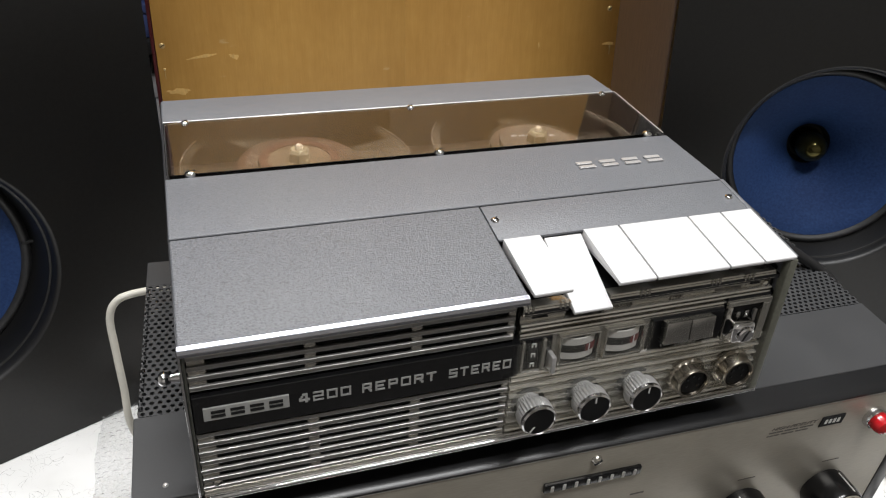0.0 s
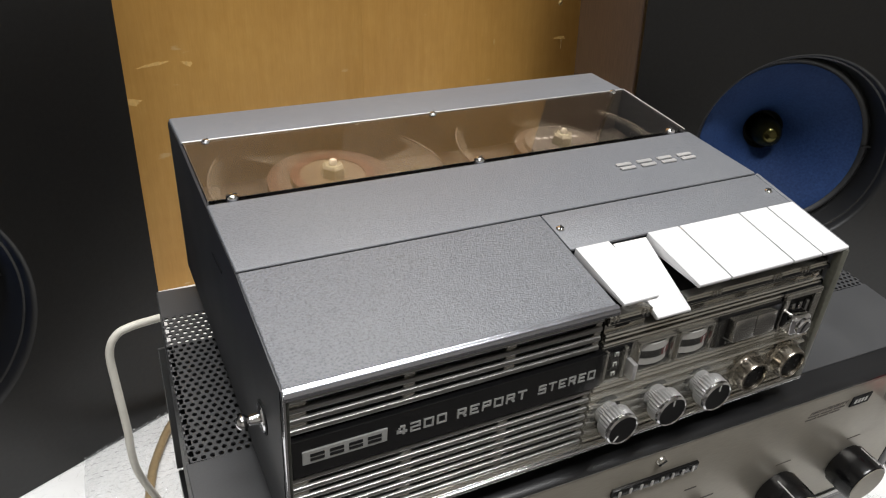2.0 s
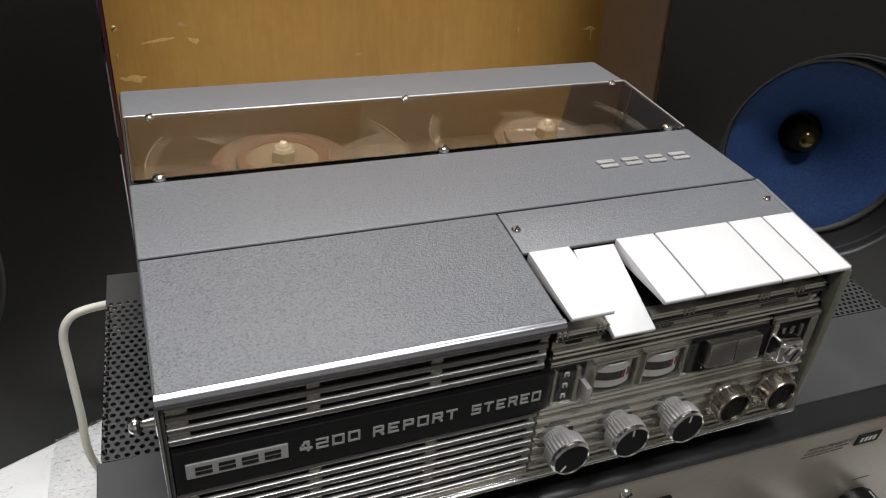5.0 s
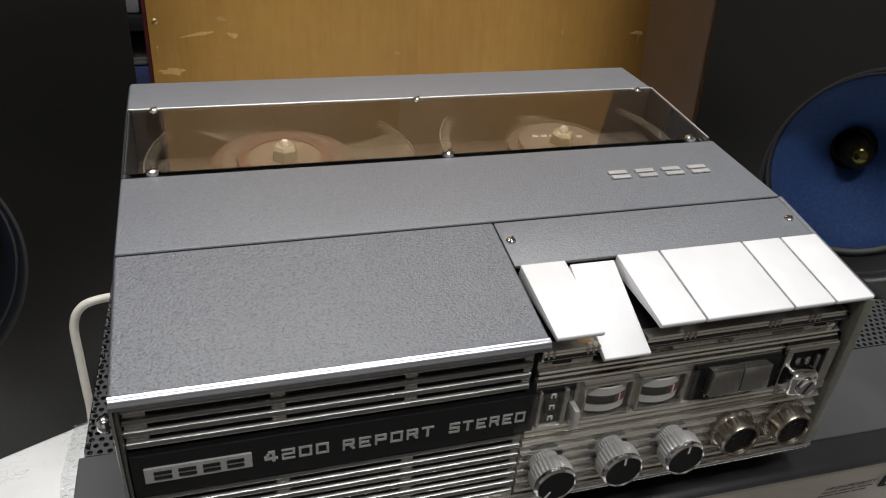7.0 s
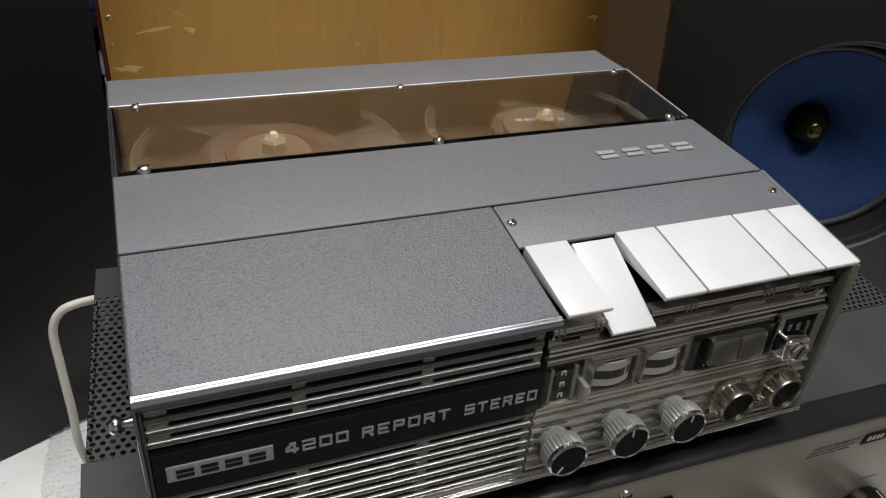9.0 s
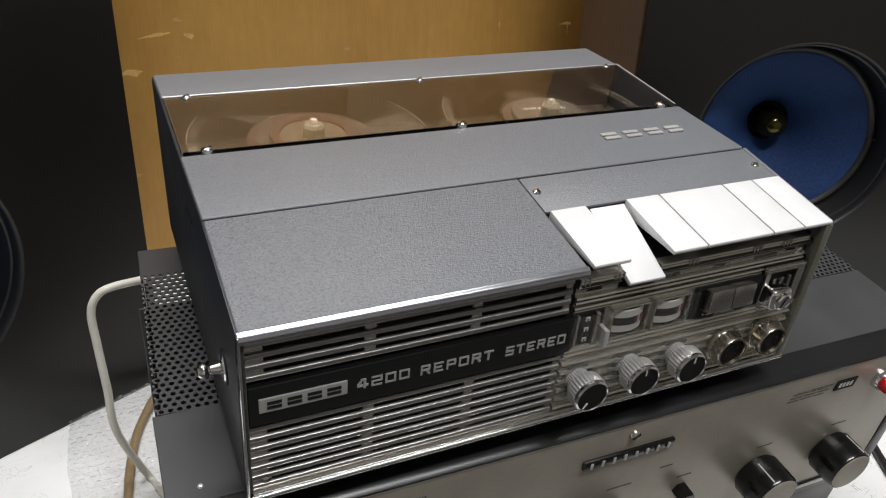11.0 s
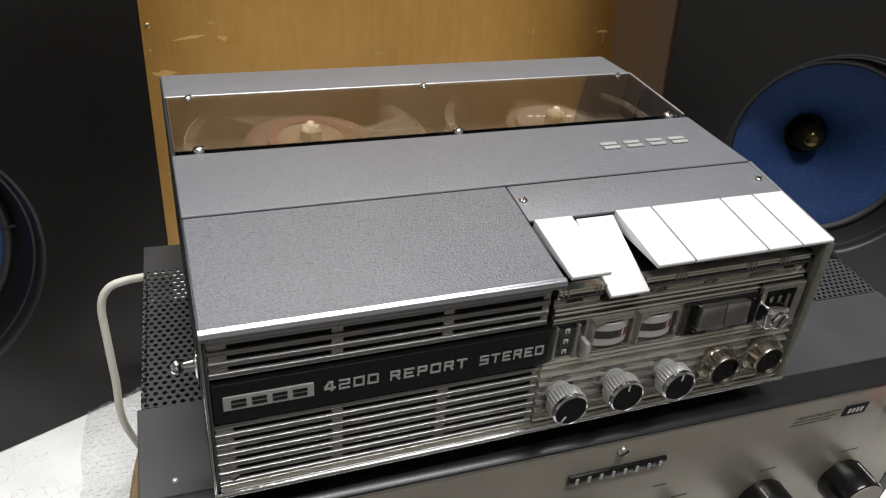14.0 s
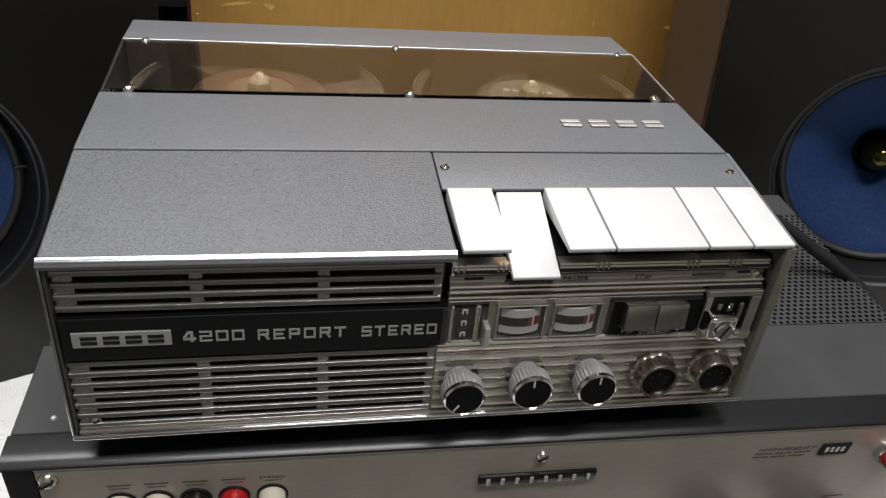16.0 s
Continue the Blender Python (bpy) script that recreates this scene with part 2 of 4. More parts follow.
def thing(name, label, category, m=None, group="", kind=""):
    ob = new(name)
    ob.empty_display_size = 0.02
    ob.matrix_basis = m if m is not None else Matrix.Identity(4)
    return tagged(ob, label, category, group, kind)


def shade(me, angle=35):
    """Smooth shading with sharp edges where faces turn by more than the angle."""
    bm = bmesh.new()
    bm.from_mesh(me)
    for f in bm.faces:
        f.smooth = True
    for e in bm.edges:
        if len(e.link_faces) != 2 or e.calc_face_angle(0) > radians(angle):
            e.smooth = False
    bm.to_mesh(me)
    bm.free()


def part(name, bm, material, parent=None, label="", at=None):
    """Links a bmesh as one mesh object under a thing or a part."""
    me = bpy.data.meshes.new(name)
    bmesh.ops.recalc_face_normals(bm, faces=bm.faces[:])
    bm.to_mesh(me)
    bm.free()
    me.materials.append(material)
    shade(me)
    ob = new(name, me)
    if parent is not None:
        ob.parent = parent
    if at is not None:
        ob.matrix_basis = at
    if label:
        tagged(ob, label)
    return ob


def box(x0, y0, z0, x1, y1, z1, bevel=0.0, seg=2, m=None, bm=None):
    """A bevelled box between two corners."""
    b = bmesh.new()
    bmesh.ops.create_cube(b, size=1)
    for v in b.verts:
        v.co = Vector(((x0 + x1) / 2 + v.co.x * (x1 - x0), (y0 + y1) / 2 + v.co.y * (y1 - y0), (z0 + z1) / 2 + v.co.z * (z1 - z0)))
    if bevel:
        bmesh.ops.bevel(b, geom=b.edges[:], offset=bevel, segments=seg, affect="EDGES", profile=0.5)
    if m is not None:
        b.transform(m)
    return joined(bm, b)


def joined(bm, b):
    if bm is None:
        return b
    me = bpy.data.meshes.new("tmp")
    b.to_mesh(me)
    b.free()
    bm.from_mesh(me)
    bpy.data.meshes.remove(me)
    return bm


def prism(outline, x0, x1, m=None, bm=None, bevel=0.0):
    """An outline of (y, z) points swept along x."""
    b = bmesh.new()
    a = [b.verts.new((x0, y, z)) for y, z in outline]
    c = [b.verts.new((x1, y, z)) for y, z in outline]
    n = len(a)
    b.faces.new(a)
    b.faces.new(c[::-1])
    for i in range(n):
        b.faces.new((a[i], c[i], c[(i + 1) % n], a[(i + 1) % n]))
    bmesh.ops.recalc_face_normals(b, faces=b.faces[:])
    if bevel:
        bmesh.ops.bevel(b, geom=b.edges[:], offset=bevel, segments=2, affect="EDGES", profile=0.5)
    if m is not None:
        b.transform(m)
    return joined(bm, b)


def lathe(profile, seg=40, m=None, bm=None, wave=None):
    """A profile of (radius, height) turned round z; wave(angle, radius) may alter a radius."""
    b = bmesh.new()
    rings = []
    for r, z in profile:
        if r < 1e-6:
            rings.append([b.verts.new((0, 0, z))])
        else:
            ring = []
            for i in range(seg):
                a = 2 * math.pi * i / seg
                q = wave(a, r) if wave else r
                ring.append(b.verts.new((q * math.cos(a), q * math.sin(a), z)))
            rings.append(ring)
    for p, q in zip(rings, rings[1:]):
        for i in range(seg):
            j = (i + 1) % seg
            if len(p) == 1 and len(q) == 1:
                continue
            if len(p) == 1:
                b.faces.new((p[0], q[i], q[j]))
            elif len(q) == 1:
                b.faces.new((p[i], q[0], p[j]))
            else:
                b.faces.new((p[i], q[i], q[j], p[j]))
    if m is not None:
        b.transform(m)
    return joined(bm, b)


def spline(points, steps=10):
    """Catmull-Rom through the points."""
    p = [Vector(q) for q in points]
    p = [2 * p[0] - p[1], *p, 2 * p[-1] - p[-2]]
    out = []
    for a, b, c, d in zip(p, p[1:], p[2:], p[3:]):
        for i in range(steps):
            t = i / steps
            out.append(0.5 * (2 * b + (c - a) * t + (2 * a - 5 * b + 4 * c - d) * t * t + (3 * b - a - 3 * c + d) * t**3))
    return [*out, p[-2]]


def tube(points, radius, seg=14, steps=10):
    path = spline(points, steps)
    b = bmesh.new()
    rings, up = [], Vector((0.3, 0.2, 0.93)).normalized()
    for i, q in enumerate(path):
        d = (path[min(i + 1, len(path) - 1)] - path[max(i - 1, 0)]).normalized()
        s = d.cross(up).normalized()
        up = s.cross(d).normalized()
        r = radius(i / (len(path) - 1)) if callable(radius) else radius
        rings.append([b.verts.new(q + r * (math.cos(a) * s + math.sin(a) * up)) for a in (2 * math.pi * k / seg for k in range(seg))])
    for p, q in zip(rings, rings[1:]):
        for i in range(seg):
            b.faces.new((p[i], q[i], q[(i + 1) % seg], p[(i + 1) % seg]))
    b.faces.new(rings[0])
    b.faces.new(rings[-1][::-1])
    return b


def lettering(text, x0, x1, z0, z1, depth, m, shear=0.0):
    """Letters of the built-in font, fitted to a rectangle in x and z of the frame m and standing out by depth towards -y."""
    cu = bpy.data.curves.new("letters", "FONT")
    cu.body, cu.size, cu.resolution_u, cu.shear = text, 1.0, 3, shear
    cu.extrude, cu.offset = 0.5, 0.006
    ob = bpy.data.objects.new("letters", cu)
    scene.collection.objects.link(ob)
    bpy.context.view_layer.update()
    me = bpy.data.meshes.new_from_object(ob.evaluated_get(bpy.context.evaluated_depsgraph_get()))
    bpy.data.objects.remove(ob)
    bm = bmesh.new()
    bm.from_mesh(me)
    bpy.data.meshes.remove(me)
    xs, ys = [v.co.x for v in bm.verts], [v.co.y for v in bm.verts]
    ax, bx, ay, by = min(xs), max(xs), min(ys), max(ys)
    for v in bm.verts:
        x, y, z = v.co
        v.co = m @ Vector((x0 + (x - ax) / (bx - ax) * (x1 - x0), -depth * (z + 0.5), z0 + (y - ay) / (by - ay) * (z1 - z0)))
    return bm


GLYPHS = {
    "0": ((0, 0, 0.185, 1), (0.815, 0, 1, 1), (0.185, 0.845, 0.815, 1), (0.185, 0, 0.815, 0.155)),
    "2": ((0, 0.86, 1, 1), (0.815, 0.565, 1, 0.86), (0, 0.435, 1, 0.565), (0, 0.14, 0.185, 0.435), (0, 0, 1, 0.14)),
    "4": ((0, 0.185, 1, 0.40), (0.56, 0.40, 0.80, 1), (0.56, 0, 0.80, 0.185), (0, 0.40, 0.24, 0.56), (0.16, 0.56, 0.38, 0.76), (0.30, 0.76, 0.56, 1)),
    "E": ((0.04, 0, 0.225, 1), (0.225, 0.845, 1, 1), (0.225, 0.41, 0.86, 0.59), (0.225, 0, 1, 0.155)),
    "R": ((0.04, 0, 0.225, 1), (0.225, 0.845, 0.96, 1), (0.76, 0.59, 0.98, 0.845), (0.225, 0.41, 0.96, 0.59), (0.62, 0.20, 0.86, 0.41), (0.76, 0, 1, 0.20)),
    "P": ((0.04, 0, 0.225, 1), (0.225, 0.845, 0.96, 1), (0.76, 0.56, 0.98, 0.845), (0.225, 0.38, 0.96, 0.56)),
    "T": ((0, 0.845, 1, 1), (0.39, 0, 0.61, 0.845)),
    "S": ((0, 0.845, 1, 1), (0, 0.59, 0.185, 0.845), (0, 0.41, 1, 0.59), (0.815, 0.155, 1, 0.41), (0, 0, 1, 0.155)),
}
GLYPHS["O"] = GLYPHS["0"]


def square_letters(text, x0, x1, z0, z1, depth, m):
    """Wide square-cut letters with slab strokes, standing out by depth towards -y of the frame m."""
    pitch = (x1 - x0) / (len(text) - 0.22)
    b = None
    for i, ch in enumerate(text):
        for ax, az, bx, bz in GLYPHS[ch]:
            xa, w, h = x0 + i * pitch, pitch * 0.78, z1 - z0
            b = box(xa + ax * w, -depth, z0 + az * h, xa + bx * w, 0, z0 + bz * h, 0, 1, m, b)
    return b


def perforated(nx, ny, px, py, r, thick, m):
    """A sheet of nx by ny cells with round holes, alternate rows offset, lying in x and y of the frame m."""
    verts, faces = [], []
    for j in range(ny):
        for i in range(nx):
            cx, cy = (i + 0.5 + 0.5 * (j % 2)) * px, (j + 0.5) * py
            base = len(verts)
            for k in range(8):
                a = math.pi / 4 * k
                sx, sy = round(1.42 * math.cos(a)), round(1.42 * math.sin(a))
                sx, sy = max(-1, min(1, sx)), max(-1, min(1, sy))
                verts.append((cx + sx * px / 2, cy + sy * py / 2, 0))
            for z in (0, -thick):
                verts += [(cx + r * math.cos(math.pi / 4 * k), cy + r * math.sin(math.pi / 4 * k), z) for k in range(8)]
            for k in range(8):
                q = (k + 1) % 8
                faces.append((base + k, base + q, base + 8 + q, base + 8 + k))
                faces.append((base + 8 + k, base + 8 + q, base + 16 + q, base + 16 + k))
    me = bpy.data.meshes.new("sheet")
    me.from_pydata([tuple(m @ Vector(v)) for v in verts], [], faces)
    bm = bmesh.new()
    bm.from_mesh(me)
    bpy.data.meshes.remove(me)
    return bm


def frame_axes(origin, ux, uy, uz):
    m = Matrix.Identity(4)
    for i, c in enumerate((ux, uy, uz, origin)):
        for j in range(3):
            m[j][i] = c[j]
    return m


def slotted_screw(name, parent, m, r, h, material, label="", turn=0.6):
    """A domed screw head with a slot cut as a dark bar, its axis along the frame's z."""
    s = part(name, lathe([(0, h), (r * 0.55, h * 0.9), (r * 0.9, h * 0.45), (r, 0), (r, -h)], 20, m), material, parent, label)
    part("slot", box(-r * 0.8, -r * 0.13, h * 0.55, r * 0.8, r * 0.13, h * 1.06, 0, 2, m @ pose(0, 0, 0, 0, 0, math.degrees(turn))), BLACK_MATT, s)
    return s


# ---- setting: unseen room shell, table ----
def setting(name, bm, material, label, category):
    return tagged(part(name, bm, material), label, category, kind="structure")


TABLE = -0.186
# unseen floor, dark so that the recorder's glossy front mirrors dark
setting("floor", box(-2.6, -2.8, -1.02, 3.0, 2.0, -0.95), FLOOR_MAT, "unseen floor, kept dark for the reflections in the front", "floor")
# unseen walls and ceiling, added to throw fill light back on the set
setting("ceiling", box(-2.6, -2.8, 1.95, 3.0, 2.0, 2.05), WALL_PAINT, "plain off-white ceiling, unseen, added for fill light", "ceiling")
setting("wall_north", box(-2.6, 1.5, -0.95, 3.0, 1.6, 1.95), WALL_PAINT, "plain off-white wall, unseen, added for fill light", "wall")
setting("wall_south", box(-2.6, -2.8, -0.95, 3.0, -2.7, 1.95), WALL_PAINT, "plain off-white wall, unseen, added for fill light", "wall")
setting("wall_west", box(-2.6, -2.7, -0.95, -2.5, 1.5, 1.95), WALL_PAINT, "plain off-white wall, unseen, added for fill light", "wall")
setting("wall_east", box(2.9, -2.7, -0.95, 3.0, 1.5, 1.95), WALL_PAINT, "plain off-white wall, unseen, added for fill light", "wall")

table = thing("table", "white laminate table with scratches and smudges", "table", pose(0.25, 0.35, -0.95))
part("tabletop", box(-1.15, -0.40, 0.729, 1.25, 0.95, 0.764, 0.004), TABLE_WHITE, table)
for sx in (-1.05, 1.15):
    for sy in (-0.33, 0.82):
        part("leg", box(sx - 0.03, sy - 0.03, 0, sx + 0.03, sy + 0.03, 0.728, 0.004), SILVER, table)

# ---- plywood panel behind ----
board = thing("plywood_panel", "ochre varnished plywood panel with screws and pale scuffs", "wooden panel", pose(-0.0085, 0.588, TABLE))
part("left_panel", box(0.0, 0, 0, 0.26495, 0.018, 1.35, 0.0003), PLYWOOD, board)
part("right_panel", box(0.265, 0.0003, 0, 0.60, 0.018, 1.35, 0.0003), PLYWOOD, board)
part("edge_strip", box(-0.0042, 0.002, 0, -0.0003, 0.20, 1.35, 0.0012), OXBLOOD, board, "dark red painted edge of the panel")
for bx, bz in ((0.0065, 0.2620), (0.5205, 0.2836), (0.0085, 0.457), (0.520, 0.457)):
    slotted_screw("screw", board, pose(bx, 0.0002, bz, 90, 0, 0), 0.0030, 0.0012, BRASS, "dull brass screw")
for bx, bz in ((0.0062, 0.2330), (0.5252, 0.2340)):
    b = box(bx - 0.0004, -0.0014, bz - 0.0050, bx + 0.0004, -0.0004, bz + 0.0040, 0.0002, 1)
    b = box(bx - 0.0010, -0.0008, bz + 0.0038, bx + 0.0010, 0.0003, bz + 0.0056, 0.0003, 1, None, b)
    part("nail", b, BRASS, board, "small bent nail")


def scuff(cx, cz, w, h, turn, seed):
    """A ragged shallow patch where the varnish has been rubbed off."""
    rng = random.Random(seed)
    b = bmesh.new()
    n = 26
    rim = []
    for i in range(n):
        a = 2 * math.pi * i / n
        k = rng.uniform(0.55, 1.0)
        rim.append((w * k * math.cos(a), h * k * math.sin(a) + 0.25 * h * math.sin(2 * a)))
    up = [b.verts.new((x, -0.0002, z)) for x, z in rim]
    back = [b.verts.new((x * 1.04, 0.0004, z * 1.04)) for x, z in rim]
    b.faces.new(up)
    for i in range(n):
        b.faces.new((up[i], up[(i + 1) % n], back[(i + 1) % n], back[i]))
    b.transform(pose(cx, 0, cz) @ pose(0, 0, 0, 0, turn, 0))
    part("scuff", b, SCUFFED, board, "pale rubbed patch in the varnish")


scuff(0.016, 0.2140, 0.0150, 0.0038, 4, 1)
scuff(0.043, 0.2490, 0.0170, 0.0020, -8, 2)
scuff(0.077, 0.2480, 0.0070, 0.0028, 20, 3)
scuff(0.5230, 0.2420, 0.0100, 0.0022, 0, 4)
scuff(0.5180, 0.2980, 0.0150, 0.0016, 3, 5)
scuff(0.4300, 0.2440, 0.0014, 0.0040, 0, 6)

# things on the shelf that shows past the panel's edge
shelf = thing("storage_shelf", "dark shelf with a few boxes, behind the panel", "shelf", pose(-0.35, 0.98, TABLE))
# boards run on out of view to darken the reflection in the lid window
part("back_board", box(-0.9, 0.24, 0.0, 0.62, 0.26, 1.50, 0.002), BLACK_MATT, shelf)
for sz in (0.0, 0.172, 0.46, 0.73, 1.1, 1.48):
    part("shelf_board", box(-0.9, 0.0, sz, 0.62, 0.239, sz + 0.02, 0.002), BLACK_MATT, shelf)


def card_box(label, m, w, d, h, material):
    t = thing("storage_box", label, "box", m, "boxes on the shelf")
    part("body", box(0, 0, 0, w, d, h * 0.7, 0.003), material, t)
    part("lid", box(-0.002, -0.002, h * 0.7 + 0.0005, w + 0.002, d + 0.002, h, 0.003), material, t)


card_box("dark blue cardboard box on the shelf", pose(-0.14, 1.0, TABLE + 0.021), 0.105, 0.18, 0.096, BOX_BLUE)
card_box("flat pale grey box lying on a blue box", pose(-0.15, 1.005, TABLE + 0.118), 0.112, 0.16, 0.012, BOX_PALE)
card_box("pale grey cardboard box on the shelf", pose(-0.03, 1.0, TABLE + 0.021), 0.10, 0.16, 0.115, BOX_PALE)
card_box("pale grey cardboard box on the shelf", pose(-0.165, 1.0, TABLE + 0.193), 0.125, 0.16, 0.10, BOX_PALE)
card_box("dark blue cardboard box on the shelf", pose(-0.035, 1.0, TABLE + 0.193), 0.09, 0.16, 0.05, BOX_BLUE)


# ---- loudspeakers ----
def loudspeaker(label, m, side, cx, cz, grow=1.0, width=0.38, height=0.66, depth=0.30):
    """A cabinet with its inner front edge at the origin; side is the way to its outer edge along x."""
    t = thing("loudspeaker", label, "loudspeaker", m, "pair of loudspeakers")
    x0, x1 = (0.003, width) if side > 0 else (-width, 0.0)
    # baffle with a round cut-out
    n, r = 80, 0.0958 * grow
    b = bmesh.new()
    ring = [b.verts.new((cx + r * math.cos(2 * math.pi * i / n), 0, cz + r * math.sin(2 * math.pi * i / n))) for i in range(n)]
    outer = []
    for i in range(n):
        a = 2 * math.pi * (i + 0.0) / n
        dx, dz = math.cos(a), math.sin(a)
        k = min((x1 - cx) / dx if dx > 1e-6 else 9, (x0 - cx) / dx if dx < -1e-6 else 9, (height - cz) / dz if dz > 1e-6 else 9, -cz / dz if dz < -1e-6 else 9)
        outer.append(b.verts.new((cx + k * dx, 0, cz + k * dz)))
    for i in range(n):
        j = (i + 1) % n
        b.faces.new((ring[i], ring[j], outer[j], outer[i]))
        p, q = outer[i].co, outer[j].co
        if abs(p.x - q.x) > 1e-4 and abs(p.z - q.z) > 1e-4:
            corner = Vector((x1 if max(p.x, q.x) > x1 - 1e-4 else x0, 0, height if max(p.z, q.z) > height - 1e-4 else 0))
            b.faces.new((outer[i], outer[j], b.verts.new(corner)))
    ext = bmesh.ops.extrude_face_region(b, geom=b.faces[:])
    bmesh.ops.translate(b, vec=(0, 0.018, 0), verts=[v for v in ext["geom"] if isinstance(v, bmesh.types.BMVert)])
    part("baffle", b, BAFFLE, t, "black painted baffle")
    for nm, c in (("side_panel", (x0, 0.0185, 0, x0 + 0.016, depth, height)), ("side_panel", (x1 - 0.016, 0.0185, 0, x1, depth, height)),
                  ("top_panel", (x0 + 0.0162, 0.0185, height - 0.016, x1 - 0.0162, depth, height)), ("bottom_panel", (x0 + 0.0162, 0.0185, 0, x1 - 0.0162, depth, 0.016)),
                  ("back_panel", (x0 + 0.0162, depth - 0.016, 0.0162, x1 - 0.0162, depth - 0.001, height - 0.0162))):
        part(nm, box(*c, 0.001), VENEER, t, "dark brown veneered side" if nm == "side_panel" else "")
    at = pose(cx, 0, cz, 90, 0, 0) @ Matrix.Diagonal((grow, grow, 1, 1))  # the driver's axis, z towards the listener
    d = part("driver_opening", lathe([(0.0960, 0.0001), (0.0950, -0.0004), (0.0940, -0.0014), (0.0932, -0.0032), (0.0926, -0.0060), (0.0922, -0.0095), (0.0908, -0.0102), (0.0902, -0.0115), (0.0898, -0.0340), (0.0870, -0.0380)], 96), RIM_BLACK, t, "satin black rounded opening in the baffle", at)
    prof = [(0.0882 - 0.0092 * (i / 8), -0.0385 + 0.0045 * math.sin(math.pi * i / 8)) for i in range(9)]
    part("surround", lathe(prof, 72), RUBBER, d, "rolled black surround")
    cone = [(0.0795 - 0.0590 * (i / 14), -0.0370 - 0.050 * (i / 14) ** 1.5) for i in range(15)]
    part("cone", lathe(cone, 72), CONE_BLUE, d, "blue paper cone")
    part("cone_neck", lathe([(0.0208, -0.0865), (0.0195, -0.093), (0.017, -0.098), (0, -0.098)], 48), BLACK_MATT, d)
    part("dust_cap", lathe([(0.0152, -0.096), (0.0147, -0.074), (0.0128, -0.066), (0.0085, -0.0600), (0.004, -0.0575), (0, -0.057)], 48), OLIVE_CAP, d, "shiny olive metal dust cap")
    part("gasket_joint", box(0.0800, -0.0012, -0.0388, 0.0890, 0.0012, -0.0335, 0.0004, 1), RUBBER, d)
    return t


loudspeaker("black loudspeaker with a blue paper cone, turned inwards on the table", pose(-0.0079, 0.3668, TABLE + 0.0005, 0, 0, 26.3), -1, -0.1885, -0.0240 - TABLE)
loudspeaker("black loudspeaker with blue cone and brown veneered sides", pose(0.4441, 0.355, TABLE + 0.0005, 0, 0, -27.3), 1, 0.1658, -0.0075 - TABLE, 1.045)

# added thin board that stands in for the right loudspeaker's veneered side
post = thing("speaker_side_board", "brown veneered side of the right loudspeaker, as a separate thin board", "wooden board", pose(0.4452, 0.3585, TABLE, 0, 0, -2.4))
part("board", box(0, 0, 0, 0.0030, 0.103, 0.62, 0.0008), SIDE_WOOD, post)

# ---- amplifier ----
# the case stands tipped forward by nine degrees, on taller rear feet
AMP = pose(0.2, 0, -0.20, 0, 0, -1.2) @ pose(-0.2, 0, 0.1825, 9.0, 0, 0) @ pose(0, 0, -0.1825)
amp = thing("amplifier", "dark grey valve amplifier with champagne front panel", "amplifier", AMP)
AX0, AX1, AY1 = -0.0304, 0.4180, 0.204
TOP, PBOT = 0.1850, 0.0725
T, SEAM, PERF0, PERF1 = 0.0012, 0.0155, 0.0692, 0.1786
# the left flank draws in slightly towards the back
FLANK = pose(AX0, SEAM, 0, 0, 0, -1.7) @ pose(-AX0, -SEAM, 0)
for y0, y1, z1 in ((SEAM, PERF0, TOP - 0.001), (PERF0, PERF1, TOP - 0.064), (PERF1, AY1, TOP - 0.001)):
    part("case_side", box(AX0, y0, 0.03, AX0 + T, y1, z1, 0.0004, 1, FLANK), AMP_PAINT, amp)
part("case_side", box(AX1 - T, SEAM, 0.03, AX1, AY1, TOP - 0.001, 0.0004, 1), AMP_PAINT, amp)
PX, PY, PR = 0.0041, 0.00353, 0.00128
part("perforated_side", perforated(26, 17, PX, 0.0037, PR, 0.0008, FLANK @ frame_axes((AX0, PERF1, TOP - 0.0635), (0, -1, 0), (0, 0, 1), (-1, 0, 0))), AMP_PAINT, amp)
part("lid_front", box(AX0, SEAM, TOP - T, AX1, PERF0 - 0.0002, TOP, 0.0004, 1), AMP_PAINT, amp, "plain dark grey lid plate")
part("lid_back", box(AX0, PERF1 + 0.0002, TOP - T, 0.016, AY1, TOP, 0.0004, 1, FLANK), AMP_PAINT, amp)
part("lid_back", box(0.0215, PERF1 + 0.0002, TOP - T, AX1, AY1, TOP, 0.0004, 1), AMP_PAINT, amp)
part("lid_middle", box(0.018, PERF0, TOP - T, 0.268, PERF1, TOP, 0), AMP_PAINT, amp)
part("perforated_lid", perforated(10, 31, PX, PY, PR, 0.001, FLANK @ pose(AX0 + 0.0006, PERF0, TOP)), AMP_PAINT, amp, "dark grey lid with rows of round vent holes")
part("perforated_lid", perforated(36, 31, PX, PY, PR, 0.001, pose(0.268, PERF0, TOP)), AMP_PAINT, amp, "dark grey lid with rows of round vent holes")
part("lid_screw", lathe([(0, 0.0009), (0.0009, 0.0007), (0.0014, 0)], 12, pose(-0.0155, 0.0235, TOP)), SILVER, amp)
# dark boxes added inside to keep the vent holes dark, and the front lip
part("dark_filler", box(AX0 + 0.01, 0.02, 0.03, AX1 - 0.01, AY1 - 0.02, 0.09, 0.002), BLACK_MATT, amp)
part("back_panel", box(AX0 + 0.0015, AY1 - 0.0015, 0.03, AX1 - 0.0015, AY1, 0.142, 0.0004, 1), AMP_PAINT, amp)
